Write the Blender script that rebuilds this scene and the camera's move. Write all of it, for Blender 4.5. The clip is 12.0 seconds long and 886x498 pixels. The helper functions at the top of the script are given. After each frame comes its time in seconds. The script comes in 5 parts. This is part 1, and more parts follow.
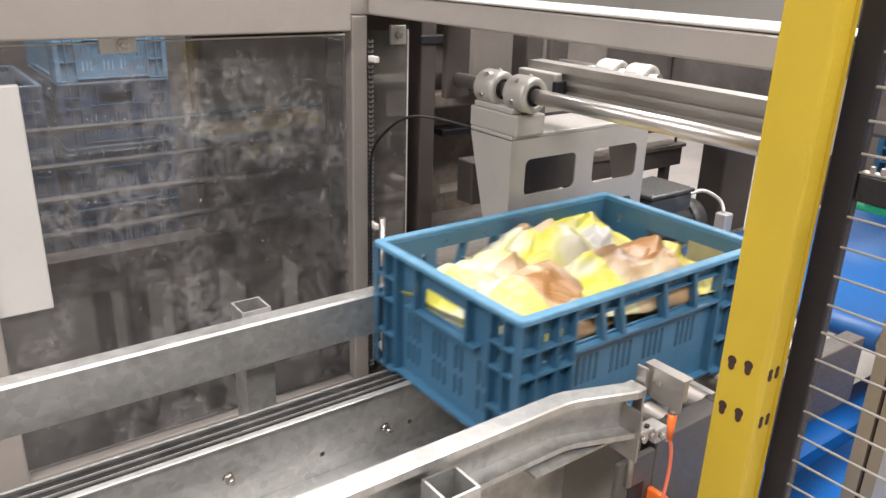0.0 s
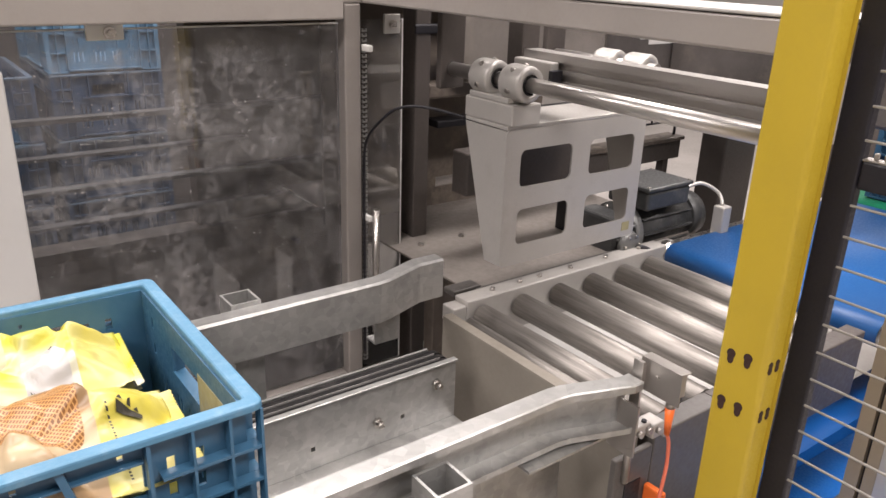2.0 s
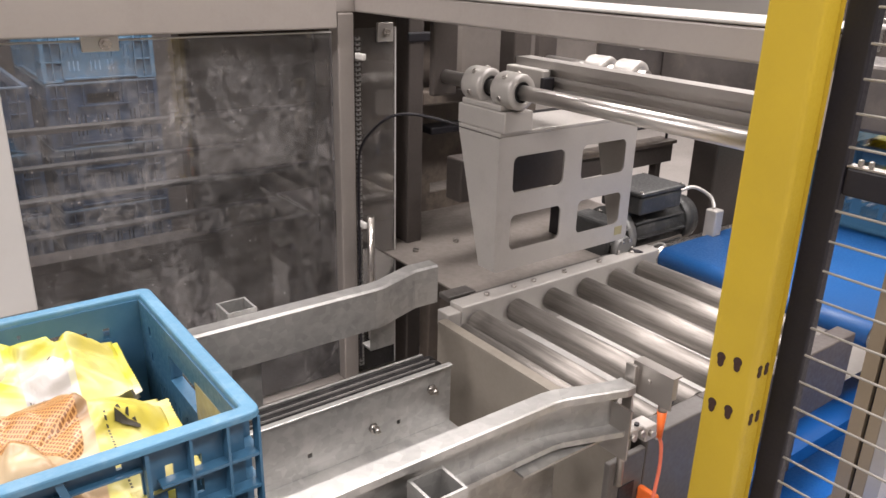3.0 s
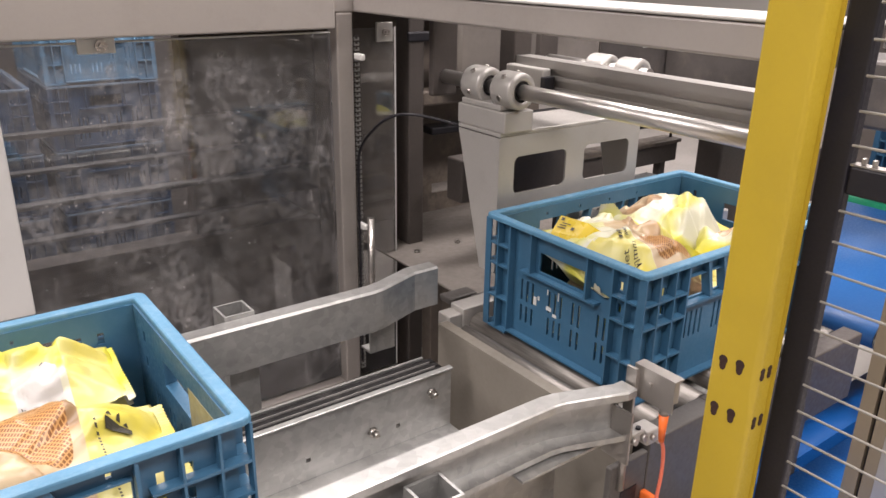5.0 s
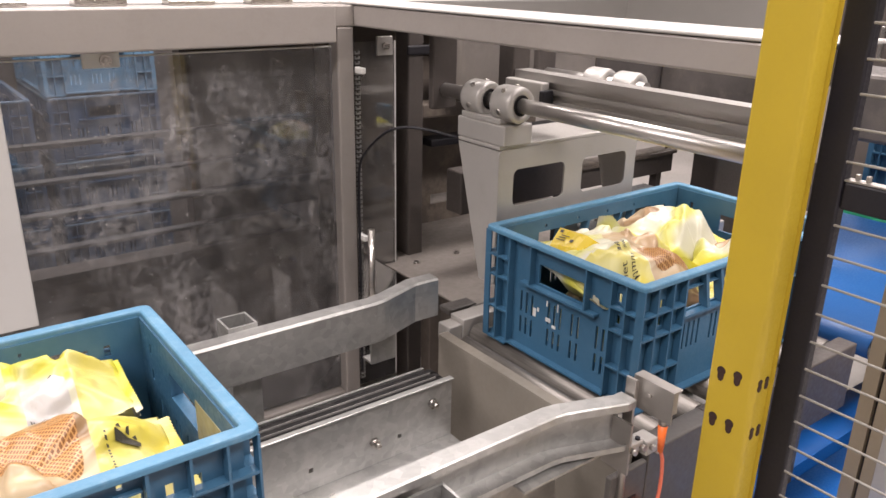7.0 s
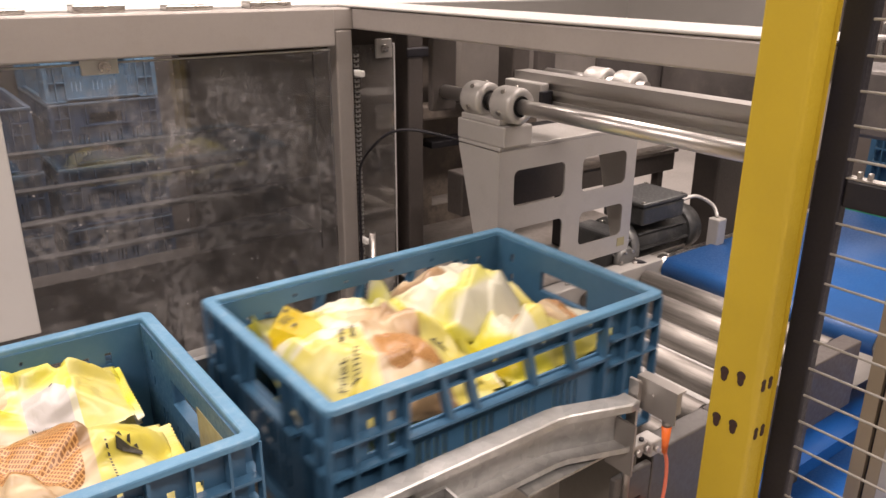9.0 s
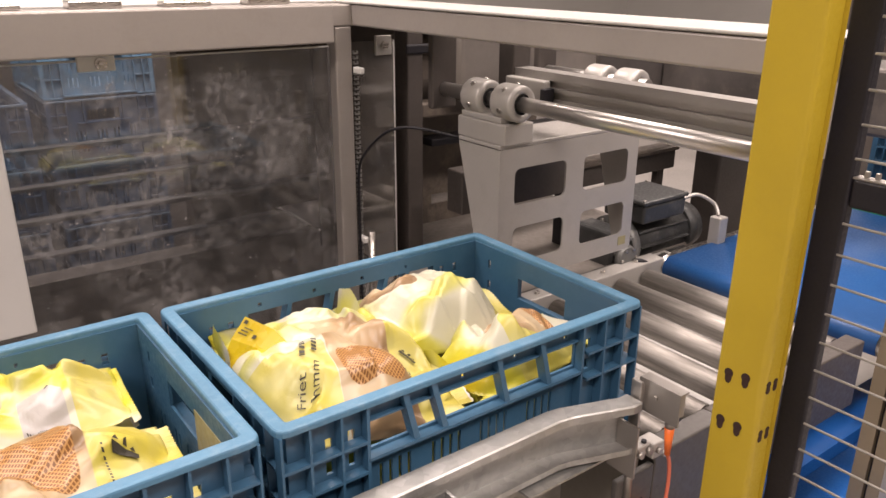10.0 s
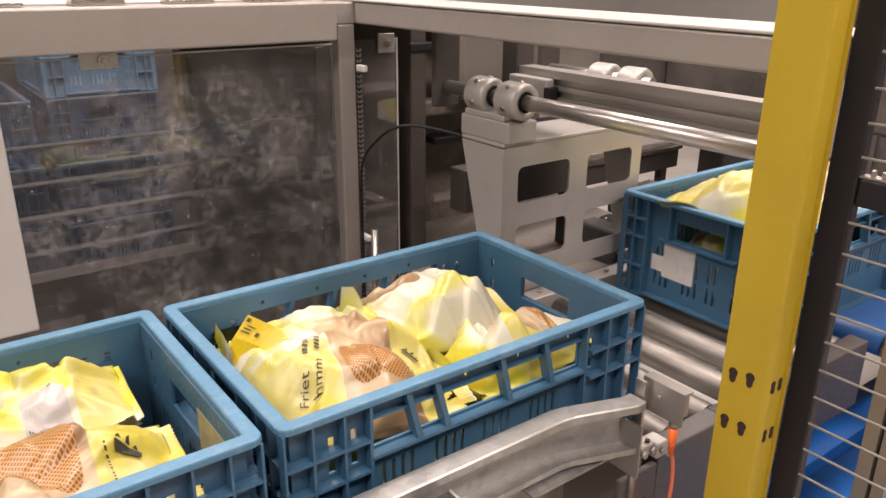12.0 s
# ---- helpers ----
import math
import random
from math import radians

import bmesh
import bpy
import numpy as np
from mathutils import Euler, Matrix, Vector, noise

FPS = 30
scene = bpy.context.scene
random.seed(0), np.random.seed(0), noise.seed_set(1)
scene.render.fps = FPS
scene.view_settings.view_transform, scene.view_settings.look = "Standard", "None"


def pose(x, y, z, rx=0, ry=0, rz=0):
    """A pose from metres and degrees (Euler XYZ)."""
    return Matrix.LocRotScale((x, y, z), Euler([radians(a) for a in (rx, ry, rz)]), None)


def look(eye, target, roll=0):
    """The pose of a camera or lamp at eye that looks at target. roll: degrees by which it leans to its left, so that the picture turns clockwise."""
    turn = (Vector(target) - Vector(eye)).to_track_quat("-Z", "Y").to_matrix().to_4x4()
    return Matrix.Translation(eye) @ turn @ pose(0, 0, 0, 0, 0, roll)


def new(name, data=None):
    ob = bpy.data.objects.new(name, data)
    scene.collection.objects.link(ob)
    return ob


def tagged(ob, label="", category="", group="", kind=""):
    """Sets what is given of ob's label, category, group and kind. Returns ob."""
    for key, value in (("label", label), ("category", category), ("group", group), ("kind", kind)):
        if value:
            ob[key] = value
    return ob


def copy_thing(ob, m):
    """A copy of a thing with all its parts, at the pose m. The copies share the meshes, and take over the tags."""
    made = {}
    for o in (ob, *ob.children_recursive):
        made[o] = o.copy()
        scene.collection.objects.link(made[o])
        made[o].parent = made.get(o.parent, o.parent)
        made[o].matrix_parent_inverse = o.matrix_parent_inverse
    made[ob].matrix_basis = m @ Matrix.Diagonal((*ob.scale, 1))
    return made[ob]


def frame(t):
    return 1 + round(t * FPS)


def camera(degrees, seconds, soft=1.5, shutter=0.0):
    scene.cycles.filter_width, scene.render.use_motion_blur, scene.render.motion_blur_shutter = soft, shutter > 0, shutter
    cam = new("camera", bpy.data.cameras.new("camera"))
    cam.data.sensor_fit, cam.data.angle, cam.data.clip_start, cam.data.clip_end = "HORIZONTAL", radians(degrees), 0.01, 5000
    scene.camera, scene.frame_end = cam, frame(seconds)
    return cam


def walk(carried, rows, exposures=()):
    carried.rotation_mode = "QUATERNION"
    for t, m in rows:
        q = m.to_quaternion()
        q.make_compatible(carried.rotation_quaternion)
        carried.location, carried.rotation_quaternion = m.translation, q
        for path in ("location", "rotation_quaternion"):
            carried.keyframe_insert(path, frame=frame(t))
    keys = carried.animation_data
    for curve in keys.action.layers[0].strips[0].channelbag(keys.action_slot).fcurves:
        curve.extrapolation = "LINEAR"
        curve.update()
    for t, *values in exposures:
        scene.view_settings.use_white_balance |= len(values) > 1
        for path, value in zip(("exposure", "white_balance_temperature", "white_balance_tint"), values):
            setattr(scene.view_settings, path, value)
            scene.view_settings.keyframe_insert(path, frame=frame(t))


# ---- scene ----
cam = camera(59.8, 12.0, shutter=0.6)

PATH = [
    (0, (-0.613, -0.883, 1.457), (0.507, 0.617, 0.754), 1.8),
    (0.5, (-0.594, -0.878, 1.451), (0.516, 0.627, 0.742), 1.6),
    (1, (-0.598, -0.883, 1.451), (0.515, 0.616, 0.734), 1.4),
    (1.5, (-0.595, -0.877, 1.446), (0.525, 0.624, 0.744), 1.6),
    (2, (-0.593, -0.87, 1.441), (0.529, 0.624, 0.728), 1.9),
    (2.5, (-0.6, -0.87, 1.447), (0.532, 0.616, 0.731), 1.7),
    (3, (-0.597, -0.881, 1.451), (0.535, 0.61, 0.747), 1.5),
    (5, (-0.577, -0.877, 1.449), (0.541, 0.625, 0.744), 1.0),
    (5.5, (-0.602, -0.878, 1.46), (0.534, 0.611, 0.758), 1.4),
    (6, (-0.594, -0.88, 1.455), (0.535, 0.619, 0.765), 1.2),
    (6.5, (-0.599, -0.878, 1.459), (0.532, 0.619, 0.767), 1.4),
    (7, (-0.593, -0.882, 1.461), (0.538, 0.618, 0.777), 1.1),
    (9, (-0.587, -0.881, 1.462), (0.538, 0.626, 0.78), 0.3),
    (9.5, (-0.589, -0.876, 1.464), (0.54, 0.627, 0.78), 0.3),
    (10, (-0.581, -0.868, 1.461), (0.545, 0.634, 0.772), 0.4),
    (10.5, (-0.576, -0.874, 1.458), (0.547, 0.635, 0.78), 0.2),
    (11, (-0.58, -0.87, 1.459), (0.551, 0.636, 0.784), 0.3),
    (11.5, (-0.582, -0.87, 1.458), (0.543, 0.636, 0.773), 0.5),
    (12, (-0.581, -0.864, 1.459), (0.541, 0.64, 0.767), 0.5),
]
walk(cam, [(t, look(eye, target, roll)) for t, eye, target, roll in PATH],
     exposures=[(0, 0.76, 6400, 10), (0.5, 0.70, 6450, 11), (1.5, 0.44, 6550, 14), (2.5, 0.49, 6500, 14), (5, 0.48, 6500, 15), (7, 0.46, 6550, 16), (9, 0.22, 7150, 20), (12, 0.18, 7150, 20)])

# ---- world and light ----
world = bpy.data.worlds.new("hall_air")
scene.world = world
world.use_nodes = True
world.node_tree.nodes["Background"].inputs[0].default_value = (0.9, 0.92, 1.0, 1)
world.node_tree.nodes["Background"].inputs[1].default_value = 0.22

# place of each added hall light, all out of view, and its balancing share of the power
LAMPS = [(-0.1, 0.7, 4.2, 0.62), (1.75, 0.45, 4.2, 0.66), (0.5, -2.5, 4.2, 1.0), (2.4, -2.8, 4.2, 0.75), (4.6, 1.8, 4.2, 1.0), (0.2, 3.4, 4.2, 0.9), (-3.2, -1.8, 4.2, 1.3), (-3.0, 1.4, 4.2, 0.9)]
LAMP_POWER = 88
for lx, ly, lz, share in LAMPS:
    lamp = bpy.data.lights.new("hall_lamp", "AREA")
    lamp.shape, lamp.size, lamp.size_y, lamp.energy = "RECTANGLE", 2.3, 0.6, LAMP_POWER * share
    lamp.color = (1.0, 0.945, 0.915)
    new("hall_lamp", lamp).matrix_basis = pose(lx, ly, lz - 0.03)


# ---- materials ----
def nodes_of(name):
    m = bpy.data.materials.new(name)
    m.use_nodes = True
    nt = m.node_tree
    return m, nt, nt.nodes["Principled BSDF"]


def add(nt, kind, **values):
    n = nt.nodes.new(kind)
    for k, v in values.items():
        n.inputs[k.replace("_", " ")].default_value = v
    return n


def ramp(nt, source, stops):
    r = nt.nodes.new("ShaderNodeValToRGB")
    while len(r.color_ramp.elements) < len(stops):
        r.color_ramp.elements.new(0.5)
    for e, (p, c) in zip(r.color_ramp.elements, stops):
        e.position, e.color = p, (*c, 1) if len(c) == 3 else c
    nt.links.new(source, r.inputs[0])
    return r.outputs[0]


def surface(name, colour, rough=0.5, metal=0.0, vary=0.15, scale=6.0, grain=120.0, bump=0.05, stretch=(1, 1, 1), dirt=None, dirt_amount=0.35, clear=0.0, spread=0.1):
    """A worn surface: colour varied at two scales, uneven gloss and a fine relief."""
    m, nt, bsdf = nodes_of(name)
    tc = nt.nodes.new("ShaderNodeTexCoord")
    mp = nt.nodes.new("ShaderNodeMapping")
    mp.inputs["Scale"].default_value = stretch
    nt.links.new(tc.outputs["Object"], mp.inputs[0])
    big = add(nt, "ShaderNodeTexNoise", Scale=scale, Detail=5.0, Roughness=0.6)
    fine = add(nt, "ShaderNodeTexNoise", Scale=grain, Detail=3.0)
    for n in (big, fine):
        nt.links.new(mp.outputs[0], n.inputs["Vector"])
    low = tuple(max(0, c * (1 - vary)) for c in colour)
    high = tuple(min(1, c * (1 + vary)) for c in colour)
    col = ramp(nt, big.outputs[0], [(0.3, low), (0.7, high)])
    if dirt:
        spot = add(nt, "ShaderNodeTexNoise", Scale=scale * 2.7, Detail=8.0, Roughness=0.7)
        nt.links.new(mp.outputs[0], spot.inputs["Vector"])
        mask = ramp(nt, spot.outputs[0], [(0.52, (0, 0, 0)), (0.75, (dirt_amount,) * 3)])
        mix = nt.nodes.new("ShaderNodeMix")
        mix.data_type = "RGBA"
        nt.links.new(mask, mix.inputs[0])
        nt.links.new(col, mix.inputs[6])
        mix.inputs[7].default_value = (*dirt, 1)
        col = mix.outputs[2]
    nt.links.new(col, bsdf.inputs["Base Color"])
    r = ramp(nt, fine.outputs[0], [(0.3, (max(0.03, rough - spread),) * 3), (0.7, (min(1, rough + spread),) * 3)])
    nt.links.new(r, bsdf.inputs["Roughness"])
    bsdf.inputs["Metallic"].default_value = metal
    bsdf.inputs["Coat Weight"].default_value = clear
    b = add(nt, "ShaderNodeBump", Strength=bump, Distance=0.002)
    nt.links.new(fine.outputs[0], b.inputs["Height"])
    nt.links.new(b.outputs[0], bsdf.inputs["Normal"])
    return m


steel = surface("brushed_steel", (0.56, 0.53, 0.50), 0.30, 1.0, 0.10, 5, 60, 0.04, (1, 12, 12), (0.30, 0.27, 0.24), 0.4)
roller_steel = surface("roller_steel", (0.275, 0.255, 0.235), 0.50, 0.75, 0.30, 9, 60, 0.10, (14, 0.6, 14), (0.12, 0.10, 0.085), 0.6)
# stretched tone variation paints in streaky reflections, over real dirt
galvanised = surface("galvanised_steel", (0.44, 0.437, 0.424), 0.42, 0.74, 0.13, 4, 70, 0.006, (0.6, 1, 3), (0.30, 0.29, 0.275), 0.45, spread=0.05)


def add_spangle(m):
    """Zinc crystals: small uneven patches of tone and gloss, and soft broader smears."""
    nt = m.node_tree
    bsdf = nt.nodes["Principled BSDF"]
    tc = nt.nodes.new("ShaderNodeTexCoord")
    cell = add(nt, "ShaderNodeTexVoronoi", Scale=75.0)
    smear = add(nt, "ShaderNodeTexNoise", Scale=16.0, Detail=4.0, Distortion=1.2)
    for n in (cell, smear):
        nt.links.new(tc.outputs["Object"], n.inputs["Vector"])
    tone = ramp(nt, cell.outputs["Color"], [(0.2, (0.90,) * 3), (0.8, (1.06,) * 3)])
    mark = ramp(nt, smear.outputs[0], [(0.36, (0.88,) * 3), (0.60, (1.03,) * 3)])
    col = bsdf.inputs["Base Color"].links[0].from_socket
    for factor in (tone, mark):
        mix = nt.nodes.new("ShaderNodeMix")
        mix.data_type, mix.blend_type = "RGBA", "MULTIPLY"
        mix.inputs[0].default_value = 1.0
        nt.links.new(col, mix.inputs[6])
        nt.links.new(factor, mix.inputs[7])
        col = mix.outputs[2]
    nt.links.new(col, bsdf.inputs["Base Color"])


add_spangle(galvanised)
chrome = surface("polished_shaft", (0.60, 0.575, 0.55), 0.36, 1.0, 0.03, 8, 80, 0.0, (1, 1, 1), spread=0.01)
satin = surface("satin_grey_paint", (0.44, 0.42, 0.395), 0.42, 0.35, 0.06, 4, 200, 0.02, dirt=(0.28, 0.25, 0.22), dirt_amount=0.3)
cover_paint = surface("pale_cover_paint", (0.40, 0.385, 0.365), 0.62, 0.0, 0.06, 3, 90, 0.03, dirt=(0.28, 0.26, 0.24), dirt_amount=0.4)
end_paint = surface("brown_grey_cover", (0.25, 0.225, 0.190), 0.48, 0.2, 0.08, 4, 120, 0.03, dirt=(0.17, 0.15, 0.125), dirt_amount=0.35)
beam_paint = surface("beam_paint", (0.345, 0.315, 0.292), 0.45, 0.3, 0.07, 3, 160, 0.03, dirt=(0.25, 0.22, 0.19), dirt_amount=0.35)
white_sheet = surface("white_sheet", (0.58, 0.565, 0.545), 0.60, 0.0, 0.05, 3, 90, 0.03, dirt=(0.5, 0.47, 0.43), dirt_amount=0.4)
yellow_paint = surface("yellow_powder_coat", (0.43, 0.305, 0.022), 0.45, 0.0, 0.06, 3.5, 240, 0.06, dirt=(0.34, 0.24, 0.03), dirt_amount=0.2)
black_paint = surface("black_powder_coat", (0.010, 0.009, 0.013), 0.5, 0.0, 0.3, 6, 200, 0.08)
black_paint.node_tree.nodes["Principled BSDF"].inputs["Specular IOR Level"].default_value = 0.45
dark_hole = surface("dark_hole", (0.03, 0.012, 0.008), 0.8, 0.0, 0.3)
plain_steel = surface("plain_steel", (0.40, 0.375, 0.35), 0.38, 0.85, 0.05, 6, 90, 0.01, spread=0.03)
rubber = surface("black_rubber", (0.016, 0.015, 0.015), 0.85, 0.0, 0.35, 12, 160, 0.1, dirt=(0.10, 0.09, 0.085), dirt_amount=0.3)
rubber.node_tree.nodes["Principled BSDF"].inputs["Specular IOR Level"].default_value = 0.08
strand_grey = surface("worn_belt_edge", (0.22, 0.21, 0.20), 0.7, 0.0, 0.25, 16, 160, 0.1)
cast_grey = surface("cast_alloy", (0.44, 0.42, 0.395), 0.38, 0.35, 0.08, 8, 130, 0.08, dirt=(0.3, 0.27, 0.24), dirt_amount=0.3)
alu = surface("anodised_aluminium", (0.39, 0.37, 0.35), 0.38, 0.6, 0.06, 5, 120, 0.03, (10, 1, 10))
motor_grey = surface("motor_paint", (0.038, 0.039, 0.039), 0.4, 0.0, 0.2, 10, 150, 0.08, dirt=(0.2, 0.19, 0.18), dirt_amount=0.4)
motor_light = surface("motor_cast", (0.17, 0.17, 0.165), 0.45, 0.3, 0.2, 10, 150, 0.08)
blue_belt = surface("blue_belt", (0.010, 0.078, 0.245), 0.42, 0.0, 0.12, 3, 200, 0.06, dirt=(0.03, 0.10, 0.30), dirt_amount=0.3)
bright_blue = surface("bright_blue_belt", (0.008, 0.105, 0.38), 0.4, 0.0, 0.10, 4, 200, 0.05)
green_belt = surface("green_belt", (0.006, 0.20, 0.10), 0.45, 0.0, 0.12, 4, 200, 0.05)
beige = surface("beige_profile", (0.26, 0.21, 0.145), 0.5, 0.1, 0.08, 4, 120, 0.04)
brown_dark = surface("dark_brown_steel", (0.082, 0.070, 0.064), 0.5, 0.3, 0.2, 4, 120, 0.05)
machine_dark = surface("dark_machine", (0.085, 0.075, 0.070), 0.5, 0.2, 0.4, 5, 60, 0.05, dirt=(0.2, 0.17, 0.14), dirt_amount=0.5)
machine_brown = surface("brown_machine", (0.115, 0.095, 0.080), 0.5, 0.2, 0.4, 4, 60, 0.05, dirt=(0.34, 0.28, 0.22), dirt_amount=0.6)
inner_steel = surface("inner_rail_steel", (0.15, 0.145, 0.142), 0.5, 0.2, 0.2, 6, 80, 0.05, dirt=(0.12, 0.10, 0.09), dirt_amount=0.6)
plate_brown = surface("brown_grey_plate", (0.20, 0.178, 0.160), 0.5, 0.2, 0.2, 4, 80, 0.05, dirt=(0.12, 0.10, 0.09), dirt_amount=0.5)
concrete = surface("hall_floor", (0.36, 0.335, 0.315), 0.5, 0.0, 0.15, 1.6, 60, 0.05, dirt=(0.30, 0.27, 0.24), dirt_amount=0.5)
# for the unseen walls behind the camera: darker, so metal reflects less light
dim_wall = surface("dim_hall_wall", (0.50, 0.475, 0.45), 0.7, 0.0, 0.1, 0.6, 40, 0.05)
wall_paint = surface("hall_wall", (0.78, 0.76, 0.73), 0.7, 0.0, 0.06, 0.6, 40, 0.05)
zinc = surface("zinc_wire", (0.40, 0.38, 0.35), 0.4, 0.3, 0.1, 20, 120, 0.03)
dark_satin = surface("dark_satin_paint", (0.095, 0.087, 0.081), 0.45, 0.2, 0.08, 4, 120, 0.03, dirt=(0.08, 0.07, 0.06), dirt_amount=0.3)
nylon = surface("white_nylon", (0.75, 0.74, 0.71), 0.45, 0.0, 0.05)
orange_plastic = surface("orange_plastic", (0.80, 0.16, 0.03), 0.38, 0.0, 0.08, 8, 120, 0.05)
coral = surface("coral_cable", (0.72, 0.17, 0.10), 0.42, 0.0, 0.08)
ink = surface("black_ink", (0.035, 0.030, 0.020), 0.5, 0.0, 0.2)
plain_film = surface("plain_yellow_film", (0.52, 0.38, 0.013), 0.3, 0.0, 0.12, 9, 60, 0.05)
sticker = surface("worn_yellow_sticker", (0.30, 0.27, 0.15), 0.5, 0.0, 0.2, 20, 90, 0.05, dirt=(0.25, 0.28, 0.26), dirt_amount=0.7)
paper_white = surface("paper_label", (0.62, 0.61, 0.59), 0.5, 0.0, 0.06, 20, 90, 0.05, dirt=(0.25, 0.32, 0.38), dirt_amount=0.5)
crate_blue = surface("blue_crate_plastic", (0.036, 0.110, 0.192), 0.40, 0.0, 0.10, 5, 160, 0.08, dirt=(0.11, 0.19, 0.27), dirt_amount=0.25)
# the rim's light from above is put into a paler blue than the walls
crate_rim = surface("worn_lit_blue_rim", (0.065, 0.180, 0.285), 0.52, 0.0, 0.10, 9, 160, 0.08, dirt=(0.26, 0.36, 0.43), dirt_amount=0.35)
stack_rim = surface("old_blue_rim", (0.07, 0.11, 0.16), 0.5, 0.0, 0.25, 8, 120, 0.1, dirt=(0.25, 0.29, 0.32), dirt_amount=0.5)
stack_blue = surface("old_blue_plastic", (0.016, 0.042, 0.090), 0.45, 0.0, 0.25, 6, 120, 0.1, dirt=(0.12, 0.16, 0.2), dirt_amount=0.5)
# brightness of the lit top crate is put into this paler blue
lit_far_blue = surface("lit_pale_blue_plastic", (0.11, 0.21, 0.31), 0.40, 0.0, 0.15, 9, 120, 0.1, dirt=(0.4, 0.47, 0.52), dirt_amount=0.4)
lamp_glow, nt, bsdf = nodes_of("lamp_diffuser")
bsdf.inputs["Base Color"].default_value = (0.8, 0.8, 0.78, 1)
bsdf.inputs["Emission Color"].default_value = (1, 0.96, 0.9, 1)
bsdf.inputs["Emission Strength"].default_value = 3.0


def smudged_sheet(name, haze, tint):
    """Clear polycarbonate with wiped dirt, cloudy stains and painted glints of fine scratches."""
    m, nt, bsdf = nodes_of(name)
    out = nt.nodes["Material Output"]
    nt.nodes.remove(bsdf)
    tc = nt.nodes.new("ShaderNodeTexCoord")
    cloud = add(nt, "ShaderNodeTexNoise", Scale=13.0, Detail=5.0, Roughness=0.58, Distortion=0.4)
    patch = add(nt, "ShaderNodeTexNoise", Scale=60.0, Detail=6.0, Roughness=0.65, Distortion=0.3)
    area = add(nt, "ShaderNodeTexNoise", Scale=2.6, Detail=3.0, Distortion=0.6)
    for n in (cloud, patch, area):
        nt.links.new(tc.outputs["Object"], n.inputs["Vector"])
    c = ramp(nt, cloud.outputs[0], [(0.38, (0.10,) * 3), (0.66, (1,) * 3)])
    p = ramp(nt, patch.outputs[0], [(0.40, (0.20,) * 3), (0.63, (1,) * 3)])
    a = ramp(nt, area.outputs[0], [(0.36, (0.22,) * 3), (0.62, (1,) * 3)])
    m1 = nt.nodes.new("ShaderNodeMath")
    m1.operation = "MULTIPLY"
    nt.links.new(c, m1.inputs[0])
    nt.links.new(p, m1.inputs[1])
    m2 = nt.nodes.new("ShaderNodeMath")
    m2.operation = "MULTIPLY"
    nt.links.new(m1.outputs[0], m2.inputs[0])
    nt.links.new(a, m2.inputs[1])
    # sparse pale dots painted as glints on scratches
    speck = add(nt, "ShaderNodeTexNoise", Scale=130.0, Detail=1.0)
    nt.links.new(tc.outputs["Object"], speck.inputs["Vector"])
    dots = ramp(nt, speck.outputs[0], [(0.735, (0,) * 3), (0.77, (0.7,) * 3)])
    m3 = nt.nodes.new("ShaderNodeMath")
    m3.operation = "MULTIPLY_ADD"
    nt.links.new(m2.outputs[0], m3.inputs[0])
    m3.inputs[1].default_value, m3.inputs[2].default_value = haze, 0.045
    m4 = nt.nodes.new("ShaderNodeMath")
    m4.operation = "MAXIMUM"
    nt.links.new(m3.outputs[0], m4.inputs[0])
    nt.links.new(dots, m4.inputs[1])
    clear = add(nt, "ShaderNodeBsdfTransparent")
    clear.inputs[0].default_value = (*tint, 1)
    dust = add(nt, "ShaderNodeBsdfDiffuse")
    dust.inputs[0].default_value = (0.57, 0.55, 0.55, 1)
    gloss = add(nt, "ShaderNodeBsdfGlossy")
    gloss.inputs["Roughness"].default_value = 0.02
    fresnel = add(nt, "ShaderNodeFresnel", IOR=1.585)
    s1, s2 = nt.nodes.new("ShaderNodeMixShader"), nt.nodes.new("ShaderNodeMixShader")
    nt.links.new(m4.outputs[0], s1.inputs[0])
    nt.links.new(clear.outputs[0], s1.inputs[1])
    nt.links.new(dust.outputs[0], s1.inputs[2])
    nt.links.new(fresnel.outputs[0], s2.inputs[0])
    nt.links.new(s1.outputs[0], s2.inputs[1])
    nt.links.new(gloss.outputs[0], s2.inputs[2])
    nt.links.new(s2.outputs[0], out.inputs[0])
    return m


dirty_sheet = smudged_sheet("smudged_polycarbonate", 0.50, (0.84, 0.85, 0.87))
# haze here also stands in for reflections on the sheet
clear_sheet = smudged_sheet("clear_polycarbonate", 0.30, (0.92, 0.92, 0.91))


